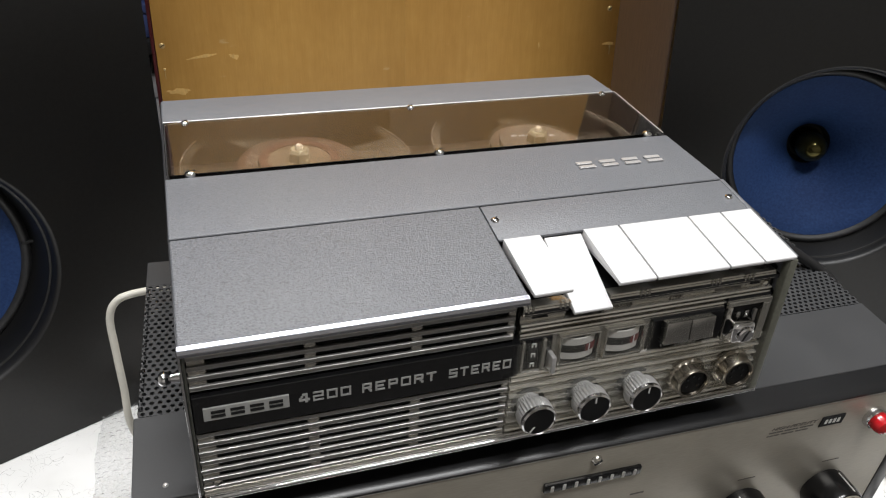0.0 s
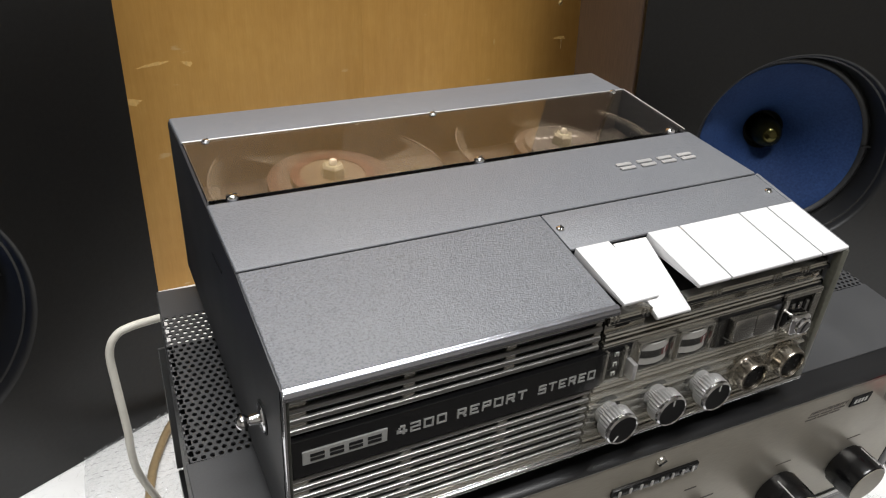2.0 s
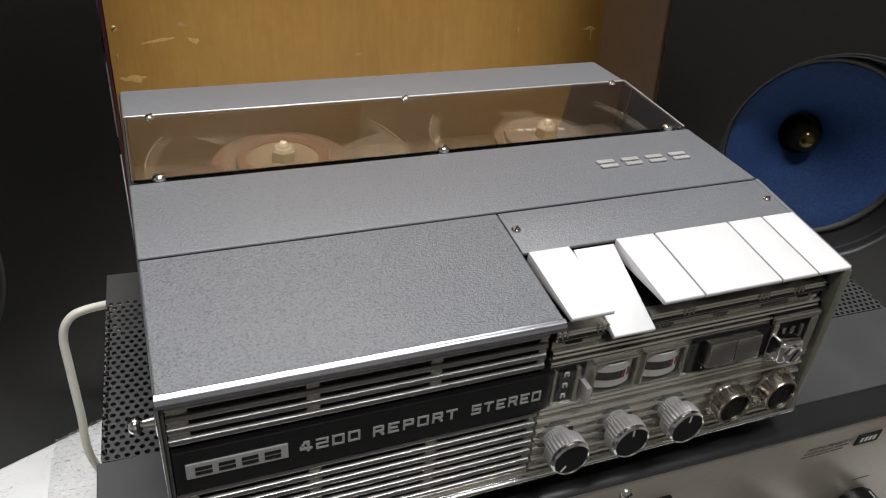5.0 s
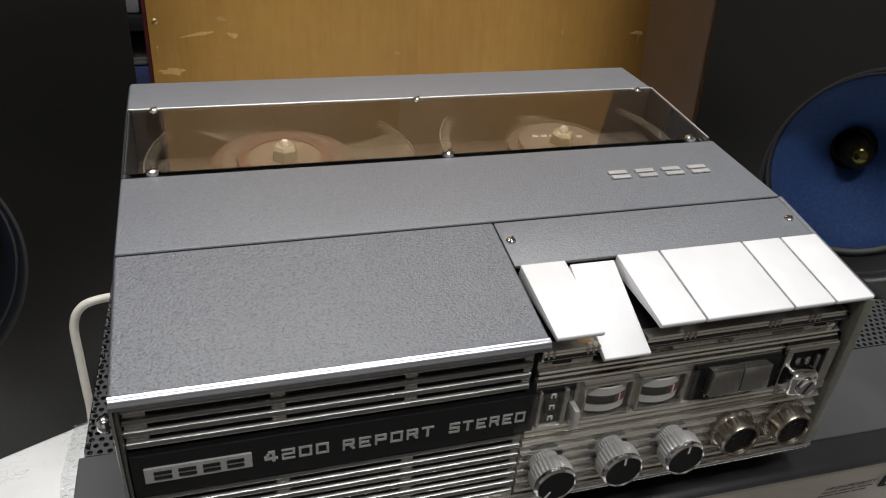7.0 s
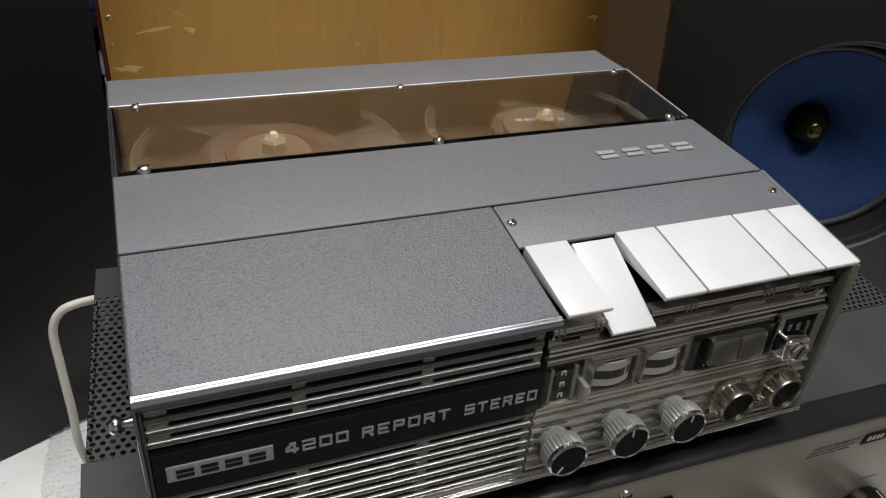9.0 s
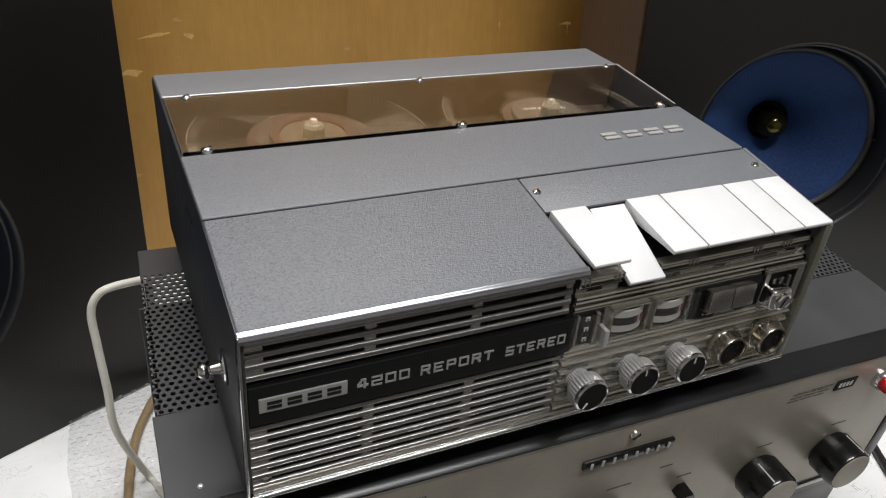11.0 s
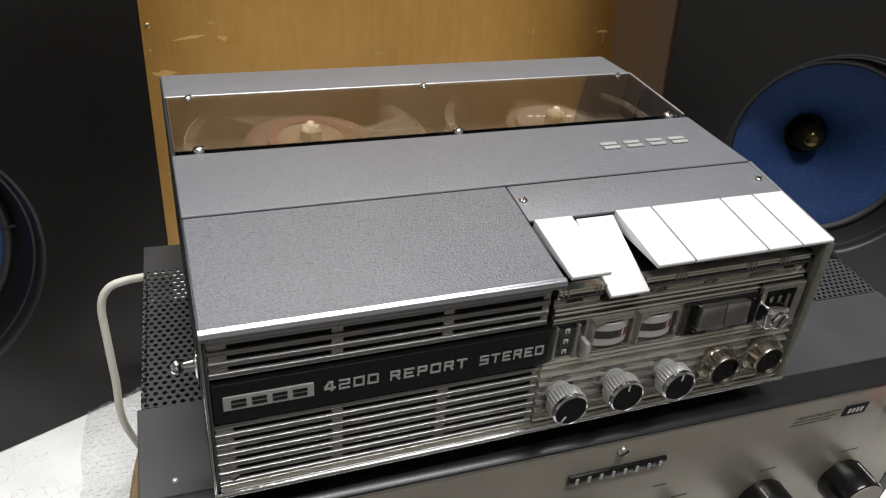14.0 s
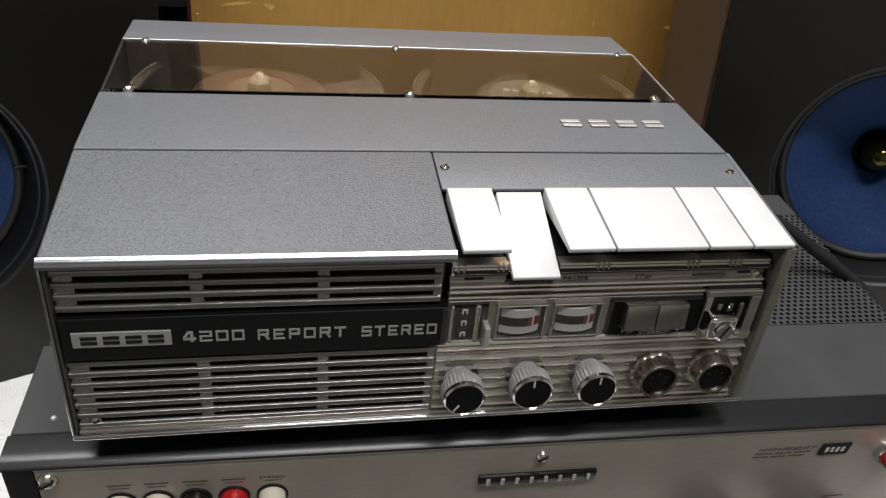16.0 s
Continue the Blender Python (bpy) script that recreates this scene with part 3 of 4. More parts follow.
part("vent_filler", box(0.30, 0.09, 0.0905, 0.39, 0.17, 0.160, 0.004), BLACK_MATT, amp)
lip = [(0.0150, 0.1848), (0.006, 0.1847), (0.0028, 0.1843), (0.0006, 0.1836), (-0.0008, 0.1826), (-0.0008, 0.1812), (0.0150, 0.1811)]
part("front_lip", prism(lip, AX0 - 0.0008, AX1 + 0.0008), AMP_LIP, amp, "black rounded front lip, darkened for the recorder's shadow")
for s0, s1 in ((AX0 - 0.0004, -0.0190), (0.4078, AX1 + 0.0004)):
    part("side_cheek", box(s0, -0.0004, 0.05, s1, 0.0130, 0.1809, 0.0012), AMP_LIP, amp)
part("front_panel", box(-0.0188, 0.0, PBOT, 0.4076, 0.003, 0.1809, 0.0006), PANEL, amp, "champagne anodised front panel")
# added silver strip that draws the highlight along the panel's top edge
part("panel_highlight", box(-0.0188, -0.0005, 0.1800, 0.4076, 0.0, 0.1807, 0.0002, 1), SILVER, amp, "thin silver strip as the highlight on the panel's upper edge")
part("base_rail", box(AX0, 0.004, 0.05, AX1, 0.0260, PBOT - 0.0010, 0.003), AMP_LIP, amp)
part("base_trim", box(AX0 + 0.004, 0.0028, 0.0580, AX1 - 0.004, 0.0042, 0.0620, 0.0006), SILVER, amp, "silver strip on the base")
part("base_plinth", box(AX0 + 0.002, 0.008, 0.018, AX1 - 0.002, 0.0135, 0.0498, 0.002), AMP_LIP, amp)
part("base_plate", box(AX0 + 0.002, 0.0137, 0.018, AX1 - 0.002, AY1 - 0.002, 0.0296, 0.001), AMP_LIP, amp)
for fx in (0.0, 0.40):
    for fy in (0.03, 0.185):
        # each foot reaches straight down to the table
        top = AMP @ Vector((fx, fy, 0.0178))
        drop = top.z - TABLE
        part("rubber_foot", lathe([(0, -drop), (0.011, -drop), (0.012, -drop + 0.001), (0.012, 0.002), (0, 0.002)], 24, AMP.inverted() @ Matrix.Translation(top)), RUBBER, amp)
slotted_screw("panel_screw", amp, pose(0.1950, 0.0, 0.1722, 90, 0, 0), 0.0031, 0.0026, SATIN, "domed brass-toned panel screw")
slotted_screw("panel_screw", amp, pose(-0.0142, 0.0, 0.1742, 90, 0, 0), 0.0042, 0.0032, SATIN, "domed brass-toned panel screw")
slotted_screw("panel_screw", amp, pose(0.4030, 0.0, 0.1742, 90, 0, 0), 0.0042, 0.0032, SATIN, "domed brass-toned panel screw")
# name strip, drawn as plain strokes
FRONT_A = pose(0, 0, 0)
strip = part("name_strip", box(0, -0.0022, 0, 0.0565, 0.0, 0.0062, 0.0006, 2, pose(0.1668, 0, 0.1552)), BLACK, amp, "black name strip with raised silver strokes")
for i in range(8):
    part("stroke", box(-0.0009, -0.0030, 0.0010, 0.0009, -0.0022, 0.0052, 0.0003, 1, pose(0.1711 + 0.00685 * i, 0, 0.1552)), SILVER, strip)
# maker's mark: dark slanted field with pale bars
mark = part("mark", box(0, -0.0008, 0, 0.0160, 0.0, 0.0078, 0.0002, 1, Matrix(((1, 0, 0.08, 0.3380), (0, 1, 0, 0), (0, 0, 1, 0.1612), (0, 0, 0, 1)))), BLACK_MATT, amp, "dark slanted mark with pale bars")
for i in range(4):
    part("bar", box(0, -0.0011, 0.0022, 0.0018, -0.0008, 0.0056, 0.0001, 1, Matrix(((1, 0, 0.06, 0.3405 + 0.0029 * i), (0, 1, 0, 0), (0, 0, 1, 0.1612), (0, 0, 0, 1)))), PRINT_WHITE, mark)
part("inscription", lettering("HIGH-FIDELITY", 0.305, 0.336, 0.1656, 0.1678, 0.0002, FRONT_A, 0.3), PRINT, amp)
for z, a, b_ in ((0.1634, 0.304, 0.335), (0.1610, 0.303, 0.332)):
    for k in range(6):
        w = (b_ - a) / 6
        part("print_bar", box(a + k * w, -0.0002, z, a + k * w + w * (0.75 if k % 2 else 0.9), 0, z + 0.0009), PRINT, amp)
# indicator lamp
il = part("indicator_lamp", lathe([(0.0075, 0), (0.0075, 0.002), (0.0068, 0.004), (0.0060, 0.004)], 32), CHROME, amp, "red indicator lamp in a chrome collar", pose(0.3775, 0, 0.1610, 90, 0, 0))
part("lens", lathe([(0.0060, 0.003), (0.0060, 0.008), (0.0052, 0.0105), (0.003, 0.0118), (0, 0.0122)], 32), RED, il, "red domed lens")


def amp_knob(x, z, turn):
    k = part("control_knob", lathe([(0.0140, 0.0005), (0.0140, 0.0022), (0.0154, 0.0026), (0.0153, 0.019), (0.0146, 0.0205), (0.0138, 0.0207)], 48), BLACK, amp, "black control knob with a satin metal cap", pose(x, 0, z, 90, 0, 0))
    part("cap", lathe([(0.0138, 0.0204), (0.0132, 0.0212), (0, 0.0212)], 48), PANEL, k, "satin metal cap")
    part("pointer", box(-0.0004, 0.0152, 0.005, 0.0004, 0.0158, 0.0192, 0.0001, 1, pose(0, 0, 0, 0, 0, turn)), PRINT_WHITE, k, "white pointer line")
    part("print_bar", box(x - 0.007, -0.0002, z + 0.0225, x + 0.005, 0, z + 0.0232), PRINT, amp)


for kx, kt in ((0.3625, -18), (0.3025, 25), (0.197, 8)):
    amp_knob(kx, 0.1035 if kx > 0.2 else 0.094, kt)
sq = part("push_switch", lathe([(0.0052, 0), (0.0052, 0.008), (0.0046, 0.009), (0, 0.009)], 6), BLACK, amp, "small black six-sided push switch", pose(0.2440, 0, 0.1095, 90, 0, 0))
for a, b_, z in ((0.189, 0.205, 0.1290), (0.2385, 0.2485, 0.1210), (0.2225, 0.231, 0.1350)):
    part("print_bar", box(a, -0.0002, z, b_, 0, z + 0.0011), PRINT, amp)
for i, (bx, mat, lab) in enumerate(((0.0145, IVORY, "ivory push button"), (0.0295, IVORY, "ivory push button"), (0.045, BLACK, "black push button"), (0.061, RED, "red push button"), (0.0772, IVORY, "ivory push button"))):
    pb = part("push_button", lathe([(0.0068, -0.001), (0.0068, 0.0008), (0.0062, 0.0011)], 28), BLACK_MATT, amp, lab, pose(bx - 0.0026, 0, 0.1567, 90, 0, 0))
    part("button_cap", lathe([(0.0058, 0), (0.0058, 0.0055), (0.005, 0.0072), (0.003, 0.0079), (0, 0.008)], 28), mat, pb, lab)
    if i == 4:
        part("inscription", lettering("STEREO", bx - 0.0078, bx + 0.0032, 0.1673, 0.1689, 0.0002, FRONT_A), PRINT, amp)
    else:
        part("print_bar", box(bx - 0.0073, -0.0002, 0.1677, bx + 0.0027, 0, 0.1685), PRINT, amp)
    part("print_bar", box(bx - 0.0063, -0.0002, 0.1657, bx + 0.0017, 0, 0.1663), PRINT, amp)

# ---- cables and film on the table ----
tagged(part("power_cable", tube([(0.0, 0.258, -0.0225), (-0.010, 0.246, -0.0225), (-0.0365, 0.2340, -0.0190), (-0.0470, 0.2320, -0.0228), (-0.0520, 0.2310, -0.0340), (-0.0518, 0.2280, -0.0545), (-0.0505, 0.2230, -0.0860), (-0.0493, 0.2220, -0.1227), (-0.0345, 0.2420, -0.1825), (-0.0234, 0.2108, -0.1825), (0.0, 0.17, -0.1825)], 0.0026), CABLE_WHITE), "cream round cable looping down beside the amplifier", "cable")
tagged(part("speaker_cable", tube([(0.02, 0.36, TABLE + 0.006), (-0.012, 0.345, TABLE + 0.006), (-0.034, 0.303, TABLE + 0.0038), (-0.043, 0.27, TABLE + 0.0038), (-0.049, 0.232, TABLE + 0.0038), (-0.052, 0.19, TABLE + 0.0038), (-0.05, 0.12, TABLE + 0.0038), (-0.03, 0.04, TABLE + 0.0038)], 0.0034), CABLE_BROWN), "tan twin cable lying on the plastic film", "cable")
tagged(part("signal_cable", tube([(0.286, 0.13, 0.05), (0.315, 0.135, 0.052), (0.362, 0.120, 0.036), (0.400, 0.108, 0.013), (0.425, 0.100, -0.005), (0.438, 0.095, -0.024), (0.444, 0.095, -0.06), (0.447, 0.10, -0.12), (0.46, 0.13, TABLE + 0.005), (0.50, 0.16, TABLE + 0.0034)], 0.0038), CABLE_BLACK), "black cable hanging over the edge of the amplifier", "cable")
tagged(part("signal_cable", tube([(0.46, -0.06, TABLE + 0.0034), (0.475, 0.0, TABLE + 0.0034), (0.50, 0.05, TABLE + 0.0034), (0.53, 0.10, TABLE + 0.0034)], 0.003), CABLE_BLACK), "black cable lying on the white table", "cable")


def film(label, x0, y0, x1, y1):
    b = bmesh.new()
    nx, ny = 84, 420
    grid = []
    for j in range(ny + 1):
        row = []
        for i in range(nx + 1):
            x, y = x0 + (x1 - x0) * i / nx, y0 + (y1 - y0) * j / ny
            x += 0.006 * noise.noise(Vector((x * 9, y * 22, 3))) * (1 - i / nx)
            row_no = round(y / 0.0062)
            dx = (x / 0.0072 + 0.5 * (row_no % 2)) % 1.0 - 0.5
            rr = (dx * 0.0072) ** 2 + (y - row_no * 0.0062) ** 2
            z = 0.0012 + 0.0022 * max(0.0, 1 - rr / 0.0028**2) ** 0.5 + 0.0014 * abs(noise.noise(Vector((x * 190, y * 190, 0)))) + 0.004 * max(0, noise.noise(Vector((x * 45, y * 45, 7))))
            row.append(b.verts.new((x, y, TABLE + z)))
        grid.append(row)
    for j in range(ny):
        for i in range(nx):
            b.faces.new((grid[j][i], grid[j][i + 1], grid[j + 1][i + 1], grid[j + 1][i]))
    bmesh.ops.solidify(b, geom=b.faces[:], thickness=0.0004)
    tagged(part("plastic_film", b, BUBBLE), label, "plastic film").visible_shadow = False


film("crumpled clear bubble film lying on the table", -0.086, 0.02, -0.018, 0.375)

# ---- tape recorder ----
rec = thing("tape_recorder", "portable grey reel-to-reel tape recorder with white keys, standing on the amplifier", "tape recorder")
W = 0.285
FU = Vector((0, -0.0083, 0.0825)).normalized()
FIN = Vector((1, 0, 0)).cross(FU) * -1  # into the case
FM = frame_axes((0, 0, 0), (1, 0, 0), FIN, FU)  # x, depth inwards, height up the front
S0, S1, S2, S3, S4 = (-0.008, 0.0825), (0.056, 0.0985), (0.1125, 0.1060), (0.1745, 0.1156), (0.2112, 0.1186)


def slope(a, b):
    u = Vector((0, b[0] - a[0], b[1] - a[1])).normalized()
    return frame_axes((0, a[0], a[1]), (1, 0, 0), u, Vector((1, 0, 0)).cross(u))


D1, D2, D3, D4 = slope(S0, S1), slope(S1, S2), slope(S2, S3), slope(S3, S4)
L1, L2, L3, L4 = (math.dist(a, b) for a, b in ((S0, S1), (S1, S2), (S2, S3), (S3, S4)))

# case: sides, bottom, back, top sheets
profile = [(0.0015, 0.0005), (-0.0065, 0.0815), (0.056, 0.0972), (0.1125, 0.1047), (0.1745, 0.1143), (0.2107, 0.1172), (0.2125, 0.1150), (0.2100, 0.0285)]
# side walls carry their shade in the colour
for x0, x1 in ((0.0, 0.0022), (W - 0.0022, W)):
    part("side_wall", prism(profile, x0, x1, None, None, 0.0004), SHADED_SIDE, rec, "grey side wall with its shade in the colour")
BASE = pose(0, 0, 0, 7.6, 0, 0)  # the underside lies along the tipped amplifier
part("bottom_plate", box(0.0023, 0.004, 0.0012, W - 0.0023, 0.210, 0.003, 0, 1, BASE), SIDE_PAINT, rec)
part("back_wall", prism([(0.2082, 0.0320), (0.2100, 0.0320), (0.2122, 0.115), (0.2102, 0.115)], 0.0023, W - 0.0023), SIDE_PAINT, rec)
for fx in (0.02, 0.265):
    for fy, foot in ((0.02, -0.0136), (0.19, -0.0088)):
        part("rubber_foot", lathe([(0, foot), (0.006, foot), (0.007, foot + 0.002), (0.007, 0.0016), (0, 0.0016)], 20, BASE @ pose(fx, fy, 0)), RUBBER, rec)
part("battery_cover", box(0.0006, 0.0006, -0.0018, 0.1446, L1 - 0.0007, 0, 0.0009, 3, D1), PAINT, rec, "grey structured cover plate")
part("cover_edge", prism([(0.0006, 0.0002), (-0.0004, 0.0001), (-0.0012, -0.0003), (-0.0020, -0.0010), (-0.0025, -0.0019), (-0.0026, -0.0031), (0.0006, -0.0028)], 0.0004, 0.1446, D1), EDGE_METAL, rec, "polished rounded front edge of the cover")
part("middle_cover", box(0.0004, 0.0004, -0.0016, W - 0.0004, L2 - 0.001, 0, 0.0008, 3, D2), SIDE_PAINT, rec, "grey structured cover strip")
part("rear_cover", box(0.0006, 0.0002, -0.0018, W - 0.0006, L4 + 0.0006, 0.0, 0.0012, 3, D4), SIDE_PAINT, rec, "grey rear cover strip")
part("seam_strip", box(0.0024, L1 - 0.006, -0.0060, W - 0.0024, L1 + 0.004, -0.0040, 0, 1, D1), BLACK_MATT, rec)
part("key_plate", box(0.1450, 0.0385, -0.0018, W - 0.0006, L1 - 0.0009, -0.0001, 0.0006, 2, D1), SIDE_PAINT, rec, "smooth grey plate behind the keys")
slotted_screw("screw", rec, D1 @ pose(0.1485, 0.0532, 0), 0.0022, 0.0011, CHROME, "small bright screw", 0.9)
slotted_screw("screw", rec, D1 @ pose(0.2785, 0.0500, 0), 0.0022, 0.0011, CHROME, "small bright screw", 0.2)
for x0, x1, dz in ((0.1452, 0.1664, 0.0), (0.1665, 0.1869, -0.012), (0.1870, W - 0.0023, 0.0)):
    front = -0.004 if dz == 0 else 0.004
    part("trough", prism([(0.034, 0.080 + dz), (0.034, 0.078 + dz), (front, 0.0695 + dz), (front, 0.0715 + dz)], x0, x1), BLACK_MATT, rec)
part("key_cheek", prism([(-0.0055, 0.060), (-0.0068, 0.0812), (0.031, 0.0905), (0.031, 0.079)], W - 0.0045, W - 0.0022), SIDE_PAINT, rec)
part("right_edge", box(W - 0.0022, -0.0003, -0.0018, W + 0.0002, L1 - 0.0006, 0.0004, 0.0006, 2, D1), SIDE_PAINT, rec)
# maker's name on the lid, as plain raised bars
for i in range(4):
    x = 0.2122 + 0.0140 * i
    b = box(x, 0.0250, 0, x + 0.0096, 0.0276, 0.0011, 0.0003, 1, D2)
    box(x, 0.0292, 0, x + 0.0096, 0.0318, 0.0011, 0.0003, 1, D2, b)
    part("raised_mark", b, SILVER, rec, "raised bright metal mark")

# keys
DK = D1


def key(name, x0, x1, front, m, label):
    """A thin sloped key: flat top, thin front lip, deeper skirt towards the back."""
    top = [(0.0375, 0.0012), (front, 0.0012), (front - 0.0004, 0.0004), (front, -0.0010), (front + 0.006, -0.0016), (0.030, -0.0050), (0.0375, -0.0050)]
    return part(name, prism(top, x0, x1, m, None, 0.0003), KEY_WHITE, rec, label)


key("key", 0.1467, 0.1652, -0.0008, DK, "white key")
pressed = DK @ Matrix.Translation((0, 0.0365, -0.0012)) @ pose(0, 0, 0, 15.5, 0, 0) @ Matrix.Translation((0, -0.0375, 0))
key("key", 0.1672, 0.1862, -0.0036, pressed, "white key, pressed down")
for a, b_ in ((0.1878, 0.2063), (0.2073, 0.2452), (0.2462, 0.2644), (0.2654, 0.2830)):
    key("key", a, b_, -0.0012, DK, "white key" if b_ - a < 0.03 else "wide white key")

# lid window with the reels under it
part("lid_window", box(0.0012, 0.0014, -0.0018, W - 0.0012, L3 - 0.0002, 0.0004, 0.0003, 1, D3), SMOKED, rec, "smoked clear plastic window").visible_shadow = False
part("window_gap", box(0.0024, -0.0014, -0.0040, W - 0.0024, 0.0012, -0.0016, 0, 1, D3), BLACK_MATT, rec)
part("window_edge", box(0.0012, L3 - 0.0004, 0.0, W - 0.0012, L3 + 0.0002, 0.0008, 0.0002, 1, D3), SILVER, rec, "bright rear edge of the window")
part("window_edge", box(W - 0.0018, 0.0014, 0.0002, W - 0.0011, L3, 0.0007, 0.0002, 1, D3), SILVER, rec)
for sx in (0.0128, 0.1433, 0.2732):
    slotted_screw("window_screw", rec, D3 @ pose(sx, 0.0022, 0.0003), 0.0029, 0.0016, CHROME, "bright slotted screw", 0.25 + sx * 3)
    slotted_screw("window_screw", rec, D3 @ pose(sx, L3 - 0.0020, 0.0003), 0.0023, 0.0014, CHROME, "bright slotted screw", 0.8)
part("deck_plate", box(0.0024, -0.045, -0.0300, W - 0.0024, L3 - 0.0005, -0.0285, 0, 1, D3), DECK_PLATE, rec, "dark tape deck plate")
part("deck_wall", box(0.0026, L3 - 0.0004, -0.0300, W - 0.0026, L3 + 0.0012, -0.0022, 0, 1, D3), DECK_PLATE, rec)


def reel(x, u, turn, full, label, paper, printed):
    """A clear reel: two flanges with three openings, hub, wound tape, centre bolt."""
    m = D3 @ pose(x, u, -0.0265, 0, 0, turn)
    for zf in (0.0, 0.0125):
        b = bmesh.new()
        n = 72
        rows = []
        for r in (0.0225, 0.029, 0.0585, 0.0635):
            rows.append([(b.verts.new((r * math.cos(2 * math.pi * i / n), r * math.sin(2 * math.pi * i / n), zf))) for i in range(n)])
        for k in range(3):
            for i in range(n):
                if k == 1 and (i % 24) < 17:
                    continue
                j = (i + 1) % n
                b.faces.new((rows[k][i], rows[k][j], rows[k + 1][j], rows[k + 1][i]))
        bmesh.ops.solidify(b, geom=b.faces[:], thickness=0.0010)
        b.transform(m)
        part("reel_flange", b, REEL_CLEAR, rec, label)
    # pale solid ring, added to draw the bright arc on the clear flange
    part("flange_glint", lathe([(0.0633, 0.0125), (0.0638, 0.0126), (0.0638, 0.0134), (0.0633, 0.0135), (0.0630, 0.0130), (0.0633, 0.0125)], 72, m), LABEL, rec, "pale ring drawing the bright glint round the reel's edge")
    part("tape_pack", lathe([(0.0225, 0.0012), (full, 0.0012), (full, 0.0112), (0.0225, 0.0112)], 64, m), TAPE, rec, "reddish brown wound tape")
    part("reel_label", lathe([(0.0, 0.0140), (0.0222, 0.0140), (0.0226, 0.0130), (0.0223, 0.0), (0, 0.0)], 56, m), paper, rec, "reel label")
    h = part("hub_bolt", lathe([(0.0064, 0.0138), (0.0060, 0.0190), (0.0046, 0.0205), (0, 0.0207)], 6, m), HUB_PALE, rec, "pale hub nut")
    part("bolt_tip", lathe([(0.0022, 0.0204), (0.0022, 0.0220), (0.0015, 0.0231), (0, 0.0234)], 20, m), IVORY, h, "bright bolt tip")
    if printed:
        for k in range(6):
            part("print_bar", box(-0.0140 + 0.0048 * k, 0.0058, 0.01402, -0.0106 + 0.0048 * k, 0.0080, 0.01418, 0, 1, m), PRINT_WHITE, rec)
    else:
        part("label_ring", lathe([(0.0172, 0.01402), (0.0172, 0.0144), (0.0221, 0.0144), (0.0221, 0.01402)], 48, m), LABEL_RED, rec, "dull red ring on the label")


reel(0.0709, 0.0283, 20, 0.034, "milky clear reel flange", LABEL_ROSE, False)
reel(0.2133, 0.0261, -8, 0.0275, "milky clear reel flange", LABEL, True)

# front: chrome rim, grille, band, controls
rim = box(0.0, -0.0014, -0.0012, W, 0.006, 0.0014, 0.0009, 3, FM)
part("front_rim", rim, CHROME, rec, "polished lower rim")
part("front_rim", box(0.0, -0.0008, 0.0013, 0.0012, 0.004, 0.0815, 0.0005, 2, FM), CHROME, rec, "polished upright rim")
part("inner_edge", box(0.0013, -0.0004, 0.0026, 0.0024, 0.0080, 0.0808, 0.0003, 1, FM), ACRYLIC_SHADE, rec, "olive inner edge of the clear cover, darkened as shade")
part("front_rim", prism([(-0.0010, 0.0013), (-0.0010, 0.0815), (0.0040, 0.0815), (0.0040, 0.0013)], W - 0.0046, W, FM, None, 0.0006), ACRYLIC_EDGE, rec, "dull olive edge of the clear cover")
part("rim_ledge", box(0.0024, 0.0004, 0.0012, W - 0.0024, 0.006, 0.0024, 0.0003, 1, FM), SATIN, rec)
part("grille_backing", box(0.0025, 0.0086, 0.002, 0.1435, 0.0100, 0.0812, 0, 1, FM), GRILLE_CLOTH, rec, "black cloth behind the grille")
part("top_strip", box(0.0024, 0.0030, 0.0788, 0.1440, 0.0085, 0.0808, 0.0004, 1, FM), SATIN, rec)
SLATS = (0.0760, 0.0709, 0.0657, 0.0606, 0.0353, 0.0300, 0.0248, 0.0196, 0.0144, 0.0092, 0.0042)
# the upper rows lie slightly deeper behind the front than the lower ones
UPPER, LOWER = FM @ Matrix.Translation((0, 0.0012, -0.0010)), FM @ Matrix.Translation((0, 0.0006, -0.0005))
for h in SLATS:
    out = [(0.0034, h + 0.0013), (0.0020, h + 0.0014), (0.0013, h + 0.0010), (0.0010, h), (0.0013, h - 0.0010), (0.0020, h - 0.0014), (0.0034, h - 0.0013)]
    part("slat", prism(out, 0.0026, 0.1405, UPPER if h > 0.05 else LOWER), SLAT_METAL, rec)
for x0, x1 in ((0.0026, 0.0098), (0.0483, 0.0532), (0.0938, 0.0985), (0.1378, 0.1412)):
    part("grille_post", box(x0, 0.0024, 0.0590, x1, 0.0046, 0.0800, 0.0003, 1, UPPER), SATIN, rec)
    part("grille_post", box(x0, 0.0024, 0.0036, x1, 0.0046, 0.0376, 0.0003, 1, LOWER), SATIN, rec)
slotted_screw("screw", rec, FM @ pose(0.0085, 0.0030, 0.0052, 90, 0, 0), 0.0024, 0.0010, SATIN, "small screw in the grille", 0.7)
band = part("name_band", box(0.0026, 0.0008, 0.0374, 0.1443, 0.0086, 0.0566, 0.0003, 1, FM), BLACK, rec, "glossy black name band with silver lettering")
plate = part("name_plate", box(0.0065, 0.0002, 0.0440, 0.0408, 0.0010, 0.0508, 0.0002, 1, FM), NAME_PRINT, band, "silver plate with plain black blocks")
